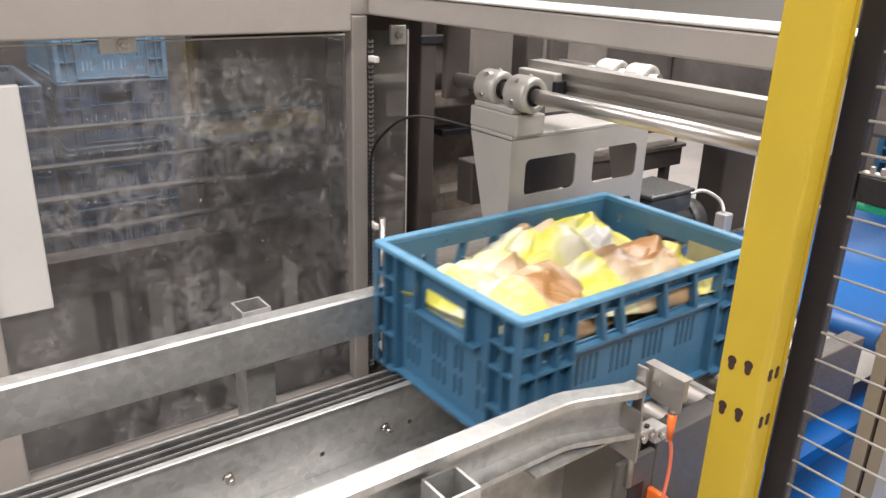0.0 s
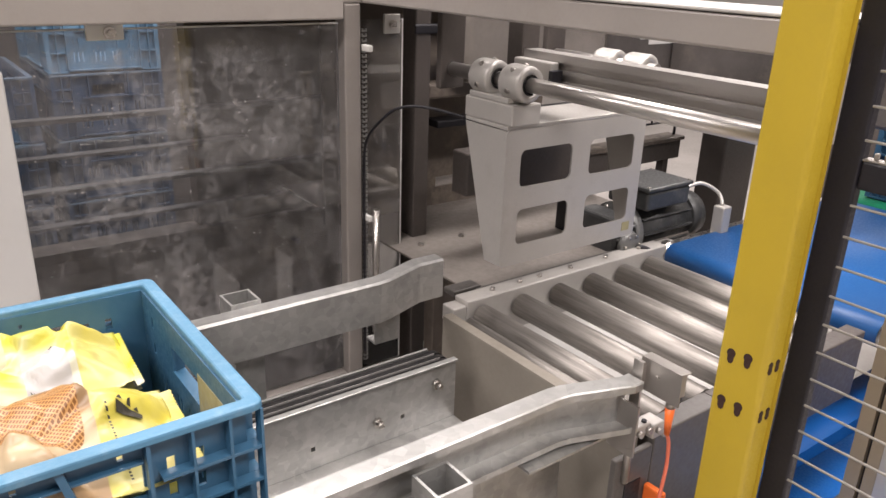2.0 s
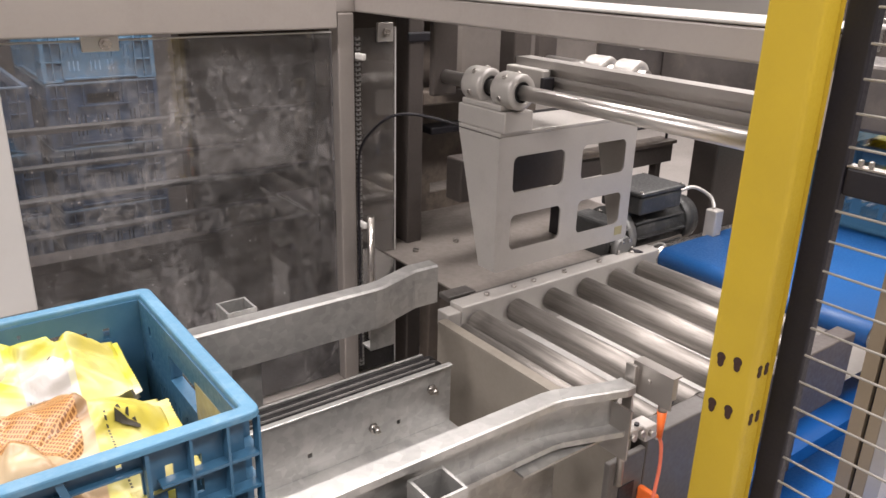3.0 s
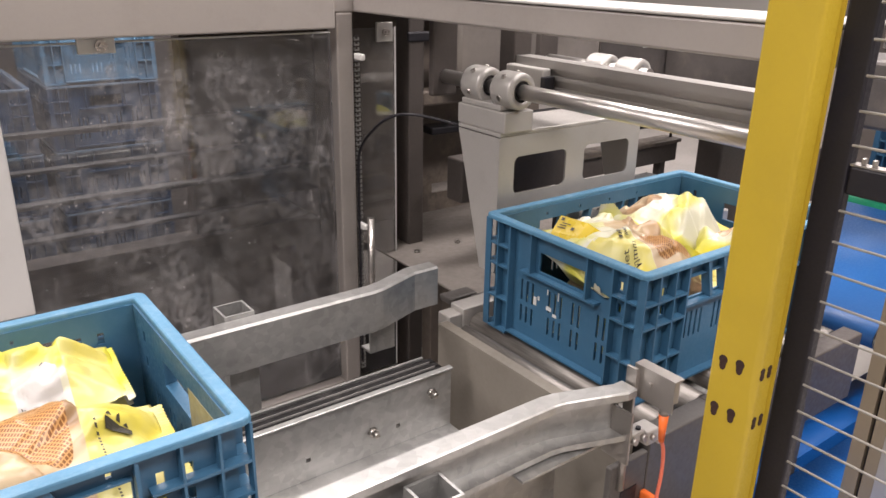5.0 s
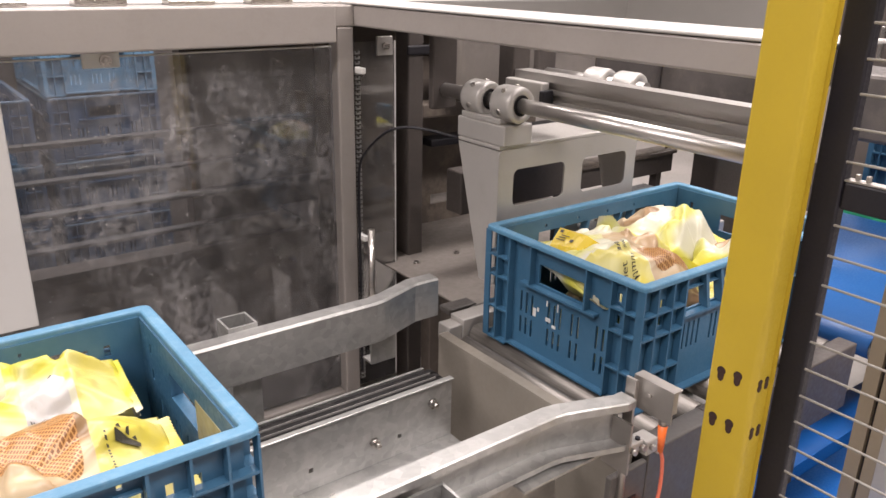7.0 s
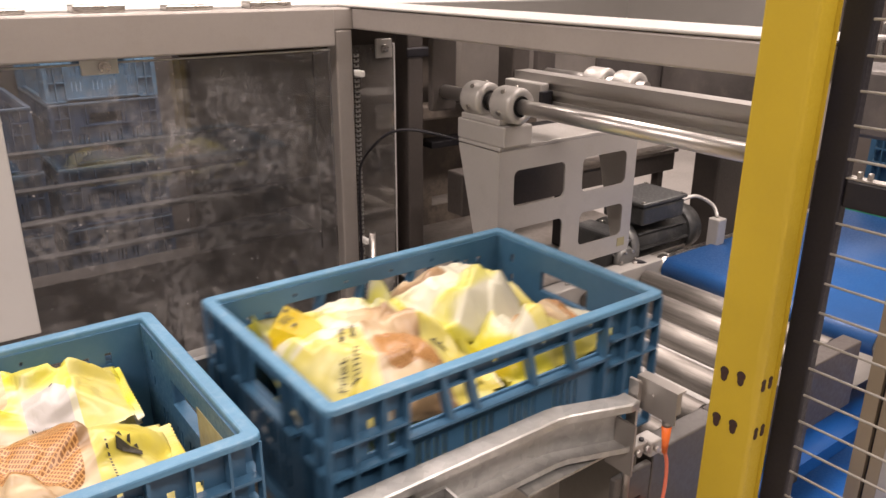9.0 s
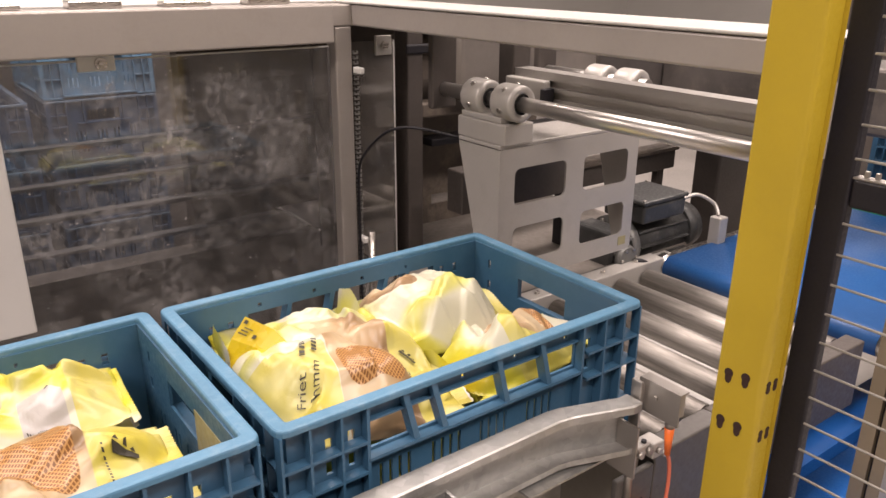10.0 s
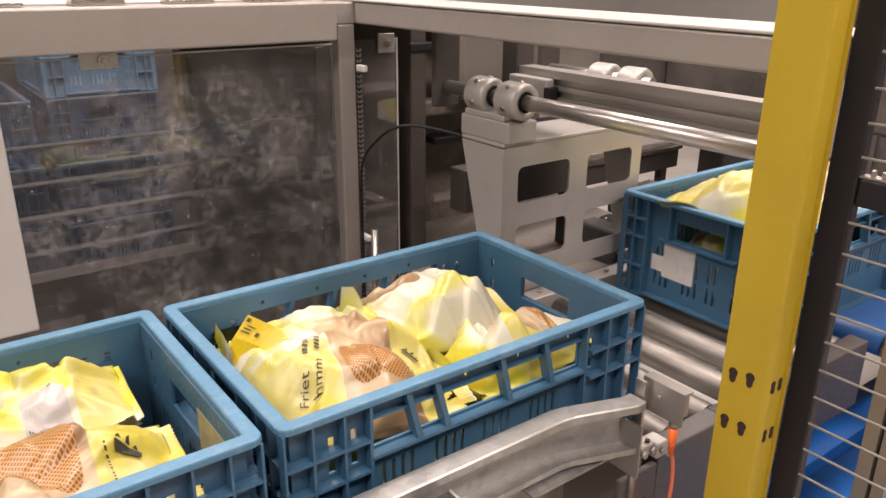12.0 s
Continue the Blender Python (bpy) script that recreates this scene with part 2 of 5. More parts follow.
def bag_film(name, picture, net, offset, panels=(), label=None, pale=0.0):
    """Printed film: pale with lime clouds, yellow panels, a picture of potatoes and a brown net window."""
    m, nt, bsdf = nodes_of(name)
    tc = nt.nodes.new("ShaderNodeTexCoord")
    mp = nt.nodes.new("ShaderNodeMapping")
    mp.inputs["Location"].default_value = offset
    nt.links.new(tc.outputs["Object"], mp.inputs[0])
    here = nt.nodes.new("ShaderNodeSeparateXYZ")
    nt.links.new(tc.outputs["Object"], here.inputs[0])

    def math(op, a, b):
        n = nt.nodes.new("ShaderNodeMath")
        n.operation = op
        for i, v in enumerate((a, b)):
            if isinstance(v, (int, float)):
                n.inputs[i].default_value = v
            else:
                nt.links.new(v, n.inputs[i])
        return n.outputs[0]

    def oval(cx, cy, rx, ry, power=2.0):
        u = math("POWER", math("ABSOLUTE", math("DIVIDE", math("SUBTRACT", here.outputs[0], cx), rx), 0), power)
        v = math("POWER", math("ABSOLUTE", math("DIVIDE", math("SUBTRACT", here.outputs[1], cy), ry), 0), power)
        return math("ADD", u, v)

    def mixed(mask, a, b):
        n = nt.nodes.new("ShaderNodeMix")
        n.data_type = "RGBA"
        nt.links.new(mask, n.inputs[0])
        for i, v in ((6, a), (7, b)):
            if isinstance(v, tuple):
                n.inputs[i].default_value = (*v, 1)
            else:
                nt.links.new(v, n.inputs[i])
        return n.outputs[2]

    cloud = add(nt, "ShaderNodeTexNoise", Scale=7.0, Detail=2.0, Roughness=0.45, Distortion=0.5)
    nt.links.new(mp.outputs[0], cloud.inputs["Vector"])
    col = ramp(nt, cloud.outputs[0], [(0.28 - pale, (0.46, 0.36, 0.012)), (0.37 - pale, (0.46, 0.42, 0.030)), (0.45 - pale, (0.46, 0.44, 0.12)), (0.53 - pale, (0.48, 0.465, 0.36))])
    tone = add(nt, "ShaderNodeTexNoise", Scale=16.0, Detail=2.0)
    nt.links.new(mp.outputs[0], tone.inputs["Vector"])
    flat = ramp(nt, tone.outputs[0], [(0.35, (0.46, 0.39, 0.060)), (0.65, (0.47, 0.43, 0.170))])
    cells = add(nt, "ShaderNodeTexVoronoi", Scale=13.0)
    cells.feature = "SMOOTH_F1"
    cells.inputs["Smoothness"].default_value = 0.25
    nt.links.new(mp.outputs[0], cells.inputs["Vector"])
    potato = ramp(nt, cells.outputs["Distance"], [(0.0, (0.47, 0.38, 0.25)), (0.40, (0.43, 0.325, 0.20)), (0.58, (0.34, 0.225, 0.12)), (0.74, (0.22, 0.135, 0.070))])
    edge = add(nt, "ShaderNodeTexNoise", Scale=14.0, Detail=2.0)
    nt.links.new(mp.outputs[0], edge.inputs["Vector"])
    wob = math("MULTIPLY", math("SUBTRACT", edge.outputs[0], 0.5), 0.5)
    for p in panels:
        col = mixed(ramp(nt, oval(*p, 10.0), [(0.85, (1, 1, 1)), (1.0, (0, 0, 0))]), col, flat)
    field = ramp(nt, math("ADD", oval(*picture, 8.0), wob), [(0.85, (1, 1, 1)), (1.0, (0, 0, 0))])
    col = mixed(field, col, potato)
    if label:
        col = mixed(ramp(nt, oval(*label, 14.0), [(0.85, (1, 1, 1)), (1.0, (0, 0, 0))]), col, (0.37, 0.355, 0.345))
    # net window of crossed strings
    rot = nt.nodes.new("ShaderNodeMapping")
    rot.inputs["Rotation"].default_value = (0, 0, radians(40))
    nt.links.new(tc.outputs["Object"], rot.inputs[0])
    xy = nt.nodes.new("ShaderNodeSeparateXYZ")
    nt.links.new(rot.outputs[0], xy.inputs[0])
    strings = []
    for axis, pitch in ((0, 0.0036), (1, 0.0048)):
        w = math("ABSOLUTE", math("SUBTRACT", math("FRACT", math("DIVIDE", xy.outputs[axis], pitch), 0), 0.5), 0)
        strings.append(math("LESS_THAN", w, 0.16))
    string = math("MAXIMUM", *strings)
    netcol = mixed(string, (0.16, 0.062, 0.014), (0.42, 0.225, 0.085))
    win = ramp(nt, math("ADD", oval(*net, 4.0), math("MULTIPLY", wob, 0.25)), [(0.90, (1, 1, 1)), (0.97, (0, 0, 0))])
    col = mixed(win, col, netcol)
    nt.links.new(col, bsdf.inputs["Base Color"])
    bsdf.inputs["Roughness"].default_value = 0.33
    bsdf.inputs["Specular IOR Level"].default_value = 0.5
    wr = add(nt, "ShaderNodeTexNoise", Scale=15.0, Detail=4.0, Roughness=0.5, Distortion=0.8)
    nt.links.new(mp.outputs[0], wr.inputs["Vector"])
    shifted = nt.nodes.new("ShaderNodeVectorMath")
    shifted.operation = "MULTIPLY_ADD"
    nt.links.new(wr.outputs["Color"], shifted.inputs[0])
    shifted.inputs[1].default_value = (0.06, 0.06, 0.06)
    nt.links.new(mp.outputs[0], shifted.inputs[2])
    crease = add(nt, "ShaderNodeTexVoronoi", Scale=15.0)
    crease.feature = "DISTANCE_TO_EDGE"
    nt.links.new(shifted.outputs[0], crease.inputs["Vector"])
    sharp = math("MINIMUM", crease.outputs["Distance"], 0.16)
    b1 = add(nt, "ShaderNodeBump", Strength=0.18, Distance=0.006)
    nt.links.new(wr.outputs[0], b1.inputs["Height"])
    b2 = add(nt, "ShaderNodeBump", Strength=0.22, Distance=0.010)
    nt.links.new(sharp, b2.inputs["Height"])
    nt.links.new(b1.outputs[0], b2.inputs["Normal"])
    nt.links.new(b2.outputs[0], bsdf.inputs["Normal"])
    return m


# ---- mesh helpers ----
def box(bm, x0, x1, y0, y1, z0, z1):
    vs = [bm.verts.new((x, y, z)) for x in (x0, x1) for y in (y0, y1) for z in (z0, z1)]
    for f in ((0, 1, 3, 2), (4, 6, 7, 5), (0, 4, 5, 1), (2, 3, 7, 6), (0, 2, 6, 4), (1, 5, 7, 3)):
        bm.faces.new([vs[i] for i in f])
    return bm


def boxes(*dims):
    bm = bmesh.new()
    for d in dims:
        box(bm, *d)
    return bm


def soft_box(x0, x1, y0, y1, z0, z1, r=0.004, seg=2):
    bm = boxes((x0, x1, y0, y1, z0, z1))
    bmesh.ops.bevel(bm, geom=bm.edges[:], offset=r, segments=seg, affect="EDGES", profile=0.5)
    return bm


def cyl(bm, a, b, r, r2=None, seg=20, caps=True):
    a, b = Vector(a), Vector(b)
    r2 = r if r2 is None else r2
    q = (b - a).to_track_quat("Z", "Y")
    rings = []
    for p, rr in ((a, r), (b, r2)):
        rings.append([bm.verts.new(p + q @ Vector((rr * math.cos(2 * math.pi * i / seg), rr * math.sin(2 * math.pi * i / seg), 0))) for i in range(seg)])
    for i in range(seg):
        f = bm.faces.new((rings[0][i], rings[0][(i + 1) % seg], rings[1][(i + 1) % seg], rings[1][i]))
        f.smooth = True
    if caps:
        bm.faces.new(rings[0][::-1])
        bm.faces.new(rings[1])
    return bm


def rod(a, b, r, seg=20, r2=None):
    return cyl(bmesh.new(), a, b, r, r2, seg)


def ring(bm, a, b, r_out, r_in, seg=28):
    """A collar: a tube with wall thickness from a to b."""
    a, b = Vector(a), Vector(b)
    q = (b - a).to_track_quat("Z", "Y")
    loops = []
    for p, rr in ((a, r_in), (a, r_out * 0.94), (a.lerp(b, 0.1), r_out), (a.lerp(b, 0.9), r_out), (b, r_out * 0.94), (b, r_in)):
        loops.append([bm.verts.new(p + q @ Vector((rr * math.cos(2 * math.pi * i / seg), rr * math.sin(2 * math.pi * i / seg), 0))) for i in range(seg)])
    loops.append(loops[0])
    for u, v in zip(loops, loops[1:]):
        for i in range(seg):
            f = bm.faces.new((u[i], u[(i + 1) % seg], v[(i + 1) % seg], v[i]))
            f.smooth = True
    return bm


def sweep(points, r, seg=10):
    """A cable along a smooth line through points."""
    pts = [Vector(p) for p in points]
    line = []
    for i in range(len(pts) - 1):
        p0, p1, p2, p3 = pts[max(i - 1, 0)], pts[i], pts[i + 1], pts[min(i + 2, len(pts) - 1)]
        for k in range(8):
            t = k / 8
            line.append(0.5 * (2 * p1 + (p2 - p0) * t + (2 * p0 - 5 * p1 + 4 * p2 - p3) * t * t + (3 * p1 - p0 - 3 * p2 + p3) * t ** 3))
    line.append(pts[-1])
    bm, last = bmesh.new(), None
    for i, p in enumerate(line):
        d = line[min(i + 1, len(line) - 1)] - line[max(i - 1, 0)]
        q = d.to_track_quat("Z", "Y")
        now = [bm.verts.new(p + q @ Vector((r * math.cos(2 * math.pi * k / seg), r * math.sin(2 * math.pi * k / seg), 0))) for k in range(seg)]
        if last:
            for k in range(seg):
                bm.faces.new((last[k], last[(k + 1) % seg], now[(k + 1) % seg], now[k])).smooth = True
        else:
            bm.faces.new(now[::-1])
        last = now
    bm.faces.new(last)
    return bm


def holed(w0, w1, h0, h1, t0, t1, holes, axis="y"):
    """A plate from w0 to w1 and h0 to h1 (z), from t0 to t1 thick, with rectangular holes through it. axis: the one across it."""
    us = sorted({w0, w1, *(v for a in holes for v in a[:2])})
    vs = sorted({h0, h1, *(v for a in holes for v in a[2:])})
    nu, nv = len(us) - 1, len(vs) - 1
    solid = [[not any(a[0] - 1e-6 <= us[i] and us[i + 1] <= a[1] + 1e-6 and a[2] - 1e-6 <= vs[j] and vs[j + 1] <= a[3] + 1e-6 for a in holes) for j in range(nv)] for i in range(nu)]
    bm, grid = bmesh.new(), {}

    def at(i, j, k):
        if (i, j, k) not in grid:
            t = (t0, t1)[k]
            grid[i, j, k] = bm.verts.new((us[i], t, vs[j]) if axis == "y" else (t, us[i], vs[j]))
        return grid[i, j, k]

    for i in range(nu):
        for j in range(nv):
            if not solid[i][j]:
                continue
            bm.faces.new((at(i, j, 0), at(i + 1, j, 0), at(i + 1, j + 1, 0), at(i, j + 1, 0)))
            bm.faces.new((at(i, j, 1), at(i, j + 1, 1), at(i + 1, j + 1, 1), at(i + 1, j, 1)))
            for di, dj, p, q in ((-1, 0, (i, j), (i, j + 1)), (1, 0, (i + 1, j), (i + 1, j + 1)), (0, -1, (i, j), (i + 1, j)), (0, 1, (i, j + 1), (i + 1, j + 1))):
                a, b = i + di, j + dj
                if not (0 <= a < nu and 0 <= b < nv and solid[a][b]):
                    bm.faces.new((at(*p, 0), at(*q, 0), at(*q, 1), at(*p, 1)))
    bmesh.ops.recalc_face_normals(bm, faces=bm.faces[:])
    return bm


def mesh_of(name, bm, material):
    me = bpy.data.meshes.new(name)
    bmesh.ops.recalc_face_normals(bm, faces=bm.faces[:])
    bm.to_mesh(me)
    bm.free()
    me.materials.append(material)
    return me


def part(name, bm, material, parent, label=""):
    ob = new(name, mesh_of(name, bm, material))
    ob.parent = parent
    return tagged(ob, label)


def again(ob, m):
    """Another piece like ob under the same parent, on the same mesh."""
    twin = new(ob.name.split(".")[0], ob.data)
    twin.parent = ob.parent
    twin.matrix_basis = m
    return twin


def thing(name, label, category, group="", kind="", m=None):
    ob = tagged(new(name), label, category, group, kind)
    if m is not None:
        ob.matrix_basis = m
    return ob


def single(name, bm, material, label, category="", kind="", group=""):
    return tagged(new(name, mesh_of(name, bm, material)), label, category, group, kind)


# ---- the hall ----
single("floor", boxes((-9, 11, -8, 9, -0.1, 0)), concrete, "pale worn concrete hall floor", "floor", "structure")
single("wall_south", boxes((-9, 11, -8.2, -8, 0, 5)), dim_wall, "plain grey-beige hall wall out of view, darker to dim reflections", "wall", "structure")
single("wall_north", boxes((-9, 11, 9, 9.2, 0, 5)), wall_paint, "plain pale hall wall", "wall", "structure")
single("wall_west", boxes((-9.2, -9, -8, 9, 0, 5)), dim_wall, "plain grey-beige hall wall out of view, darker to dim reflections", "wall", "structure")
single("wall_east", boxes((11, 11.2, -8, 9, 0, 5)), wall_paint, "plain pale hall wall", "wall", "structure")
single("ceiling", boxes((-9, 11, -8, 9, 5, 5.2)), wall_paint, "plain pale hall ceiling", "ceiling", "structure")
# unseen fittings added round the lamps that balance the light
for lx, ly, lz, share in LAMPS:
    fitting = thing("ceiling_light", "long white ceiling light fitting, switched on, added out of view", "ceiling light", "hall lights", "", pose(lx, ly, lz))
    part("housing", boxes((-1.18, 1.18, -0.33, 0.33, 0.0, 0.06), (-0.5, -0.48, -0.01, 0.01, 0.06, 0.8), (0.48, 0.5, -0.01, 0.01, 0.06, 0.8)), wall_paint, fitting)
    part("diffuser", boxes((-1.15, 1.15, -0.30, 0.30, -0.012, 0.0)), lamp_glow, fitting)

# ---- machine frame: corner post, two beams, cover plate ----
frame_of = thing("machine_gantry", "grey-beige painted steel gantry with a pale cover plate", "machine gantry")
part("post", soft_box(0.256, 0.297, 0.640, 0.682, 0.0, 1.338, 0.004), beam_paint, frame_of)
part("post", soft_box(-0.63, -0.50, 0.640, 0.682, 0.0, 1.305, 0.004), beam_paint, frame_of)
part("beam", soft_box(-1.6, 0.236, 0.605, 0.682, 1.308, 1.386, 0.004), beam_paint, frame_of)
part("beam", soft_box(0.297, 0.350, -0.425, 0.640, 1.339, 1.383, 0.004), beam_paint, frame_of)
part("corner_block", soft_box(0.2365, 0.350, 0.6405, 0.700, 1.3385, 1.383, 0.003), beam_paint, frame_of)
part("cover_plate", soft_box(0.294, 0.440, -0.427, 0.70, 1.384, 1.389, 0.002), cover_paint, frame_of, "pale cover plate on the beam")
# roof plate's reach is set to keep the machine's inside in shade
part("roof_plate", soft_box(-1.6, 1.2, 0.7015, 1.42, 1.384, 1.390, 0.002), white_sheet, frame_of, "pale roof plate over the machine")
part("lower_rail", soft_box(-1.6, 0.2555, 0.646, 0.680, 0.40, 0.44, 0.004), beam_paint, frame_of)
for i in range(4):
    part("top_clip", soft_box(-0.43 + 0.165 * i, -0.34 + 0.165 * i, 0.64, 0.685, 1.3865, 1.396 + 0.004 * (i % 2), 0.002), steel, frame_of, "steel bar on the beam")

panel = thing("guard_screen", "smudged and scratched clear polycarbonate guard panel in the frame", "guard screen")
part("sheet", boxes((-1.55, 0.2555, 0.668, 0.674, 0.445, 1.2935)), dirty_sheet, panel)
part("sheet_edge", boxes((-1.55, 0.2555, 0.6665, 0.6755, 1.2937, 1.2968)), white_sheet, panel)
# white material makes up for the beam's shade on this clamp
clamp = part("clamp", soft_box(-0.262, -0.196, 0.658, 0.6675, 1.276, 1.318, 0.002), nylon, panel, "pale clamp plate with a bolt")
bm = rod((-0.222, 0.6575, 1.290), (-0.222, 0.652, 1.290), 0.011)
cyl(bm, (-0.222, 0.652, 1.290), (-0.222, 0.647, 1.290), 0.006, seg=6)
part("bolt", bm, steel, clamp)

door = thing("side_screen", "narrow clear polycarbonate panel with a bright cut edge", "guard screen")
part("sheet", boxes((0.322, 0.430, 0.68, 0.686, 0.42, 1.300)), clear_sheet, door)
part("sheet_edge", boxes((0.4302, 0.4335, 0.6795, 0.6865, 0.42, 1.300)), white_sheet, door)
part("clamp", soft_box(0.378, 0.421, 0.672, 0.6795, 1.268, 1.312, 0.002), cast_grey, door)
part("bolt", rod((0.400, 0.6715, 1.290), (0.400, 0.666, 1.290), 0.009), steel, door)

strip = thing("cable_chain", "slim steel link chain on a dark backing beside the post", "cable chain")
link = part("link", boxes((0.303, 0.305, 0.645, 0.650, 0, 0.007), (0.313, 0.315, 0.645, 0.650, 0, 0.007), (0.305, 0.313, 0.645, 0.647, 0.0, 0.0035)), galvanised, strip)
link.matrix_basis = pose(0, 0, 0.46)
for i in range(1, 74):
    again(link, pose(0, 0, 0.46 + 0.0112 * i))
part("backing", boxes((0.300, 0.318, 0.6502, 0.6518, 0.46, 1.285)), brown_dark, strip)
for z in (1.246, 0.856):
    knob = single("nylon_stud", soft_box(0.292, 0.304, 0.632, 0.6, z - 0.007, z + 0.007, 0.003), nylon, "small white nylon stud on the post", "stud", group="studs on the post")

# ---- what stands behind the guard panel ----
single("inner_wall", boxes((-1.6, -0.62, 1.36, 1.42, 0.0, 1.383), (0.148, 0.62, 1.36, 1.42, 0.0, 1.383), (-0.62, 0.148, 1.36, 1.42, 0.0, 0.64), (0.62, 1.55, 1.36, 1.42, 0.0, 1.15)), machine_brown, "brown-grey stained sheet wall inside the machine", "machine wall", "structure")
# added dark block so the bright north wall does not show through
single("dark_cabinet", soft_box(-2.4, 0.75, 3.0, 3.5, 0.0, 1.9, 0.01), machine_dark, "dark cabinet added behind the crate stacks to block the pale wall", "cabinet")
single("white_board", soft_box(-0.95, -0.405, 0.652, 0.666, 0.80, 1.230, 0.003), white_sheet, "plain white plastic board fixed on the guard screen", "board")
for z, x0, x1, h in ((0.620, -1.5, 1.5, 0.030), (0.716, -0.61, 0.40, 0.010), (0.812, -1.5, 1.5, 0.014), (0.905, -0.61, 0.30, 0.010), (1.000, -1.5, 1.5, 0.014)):
    single("inner_rail", soft_box(x0, x1, 1.309, 1.345, z, z + h, 0.003), machine_brown if h > 0.02 else inner_steel, "dull brown-grey rail inside the machine" if h > 0.02 else "slim dull steel rail inside the machine", "rail", group="rails inside the machine")
single("inner_column", soft_box(0.485, 0.53, 0.70, 0.76, 0.0, 1.335, 0.004), brown_dark, "dark upright column inside the machine", "column")
bed = thing("machine_bed", "dull grey-brown machine bed plate with a folded front edge", "machine bed")
part("plate", soft_box(0.40, 1.20, 0.345, 1.308, 0.739, 0.745, 0.002), plate_brown, bed)
part("front_edge", soft_box(0.40, 1.20, 0.341, 0.3446, 0.70, 0.745, 0.001), plate_brown, bed)
for x in (0.52, 1.18):
    part("leg", soft_box(x - 0.02, x + 0.02, 0.62, 0.66, 0.0, 0.7388, 0.003), machine_brown, bed)
for x in (0.47, 0.60):
    part("bolt", rod((x, 0.64, 0.7452), (x, 0.64, 0.751), 0.008, 10), steel, bed)
single("back_plate", soft_box(0.60, 1.12, 0.66, 0.70, 1.14, 1.335, 0.03, 4), plate_brown, "brown-grey painted back plate with rounded corners", "back plate")
single("side_rail", soft_box(0.531, 1.55, 0.71, 0.76, 1.10, 1.1395, 0.006), machine_brown, "brown-grey beam inside the machine", "beam")
# added dark panel that keeps pale surfaces behind it out of sight
single("inner_sheet", holed(0.335, 0.93, 0.7455, 1.335, 0.90, 0.91, [(0.70, 0.84, 0.80, 0.83)]), machine_brown, "dark brown panel added to darken the view inside the machine", "panel")
single("column_cap", soft_box(0.478, 0.552, 0.692, 0.7015, 1.262, 1.285, 0.004), black_paint, "black cap on the dark column", "cap")

# ---- conveyor with driven strands ----
strand_conv = thing("belt_conveyor", "galvanised steel conveyor with narrow black ribbed belts", "conveyor")
for s in (1, -1):
    lo, hi = sorted((0.098 * s, 0.104 * s))
    part("side_plate", holed(-1.7, 0.172, 0.640, 0.757, lo, hi, [(0.053, 0.061, 0.674, 0.682), (-0.122, -0.114, 0.674, 0.682), (-0.35, -0.342, 0.674, 0.682)]), galvanised, strand_conv)
    lo, hi = sorted((0.091 * s, 0.104 * s))
    part("top_lip", soft_box(-1.7, 0.172, lo, hi, 0.7572, 0.7612, 0.0015), galvanised, strand_conv)
    lo, hi = sorted((0.040 * s, 0.104 * s))
    part("flange", boxes((-1.7, 0.172, lo, hi, 0.634, 0.6395)), galvanised, strand_conv)
    lo, hi = sorted((0.110 * s, 0.170 * s))
    part("belt_bed", boxes((-1.7, 0.165, lo, hi, 0.715, 0.742)), rubber, strand_conv)
    for k in range(3):
        c = (0.121 + 0.018 * k) * s
        bm = boxes((-1.7, 0.162, c - 0.0062, c + 0.0062, 0.7425, 0.7485))
        cyl(bm, (0.162, c - 0.0062, 0.7285), (0.162, c + 0.0062, 0.7285), 0.0200, seg=20)
        part("belt", bm, rubber, strand_conv)
        part("belt_edge", boxes((-1.7, 0.16, c - 0.0076, c - 0.0064, 0.7425, 0.7490)), strand_grey, strand_conv, "pale worn edge of the belt")
    lo, hi = sorted((0.176 * s, 0.182 * s))
    part("outer_plate", boxes((-1.7, 0.165, lo, hi, 0.640, 0.744)), galvanised, strand_conv)
    for x, z in ((0.127, 0.722), (0.004, 0.686), (-0.28, 0.70), (-0.55, 0.70)):
        bm = rod((x, 0.0975 * s, z), (x, 0.090 * s, z), 0.0095, 6)
        cyl(bm, (x, 0.090 * s, z), (x, 0.080 * s, z), 0.005, seg=12)
        part("bolt", bm, steel, strand_conv)
    for x in (0.10, -0.10, -0.30):
        part("bolt", rod((x, 0.058 * s, 0.640), (x, 0.058 * s, 0.646), 0.006, 10), steel, strand_conv)
part("cross_plate", boxes((-1.7, 0.172, -0.098, 0.098, 0.560, 0.566)), galvanised, strand_conv)
for x in (-1.5, -0.75, 0.08):
    for yy in (-0.15, 0.15):
        part("leg", soft_box(x - 0.02, x + 0.02, yy - 0.02, yy + 0.02, 0.0, 0.634, 0.003), galvanised, strand_conv)


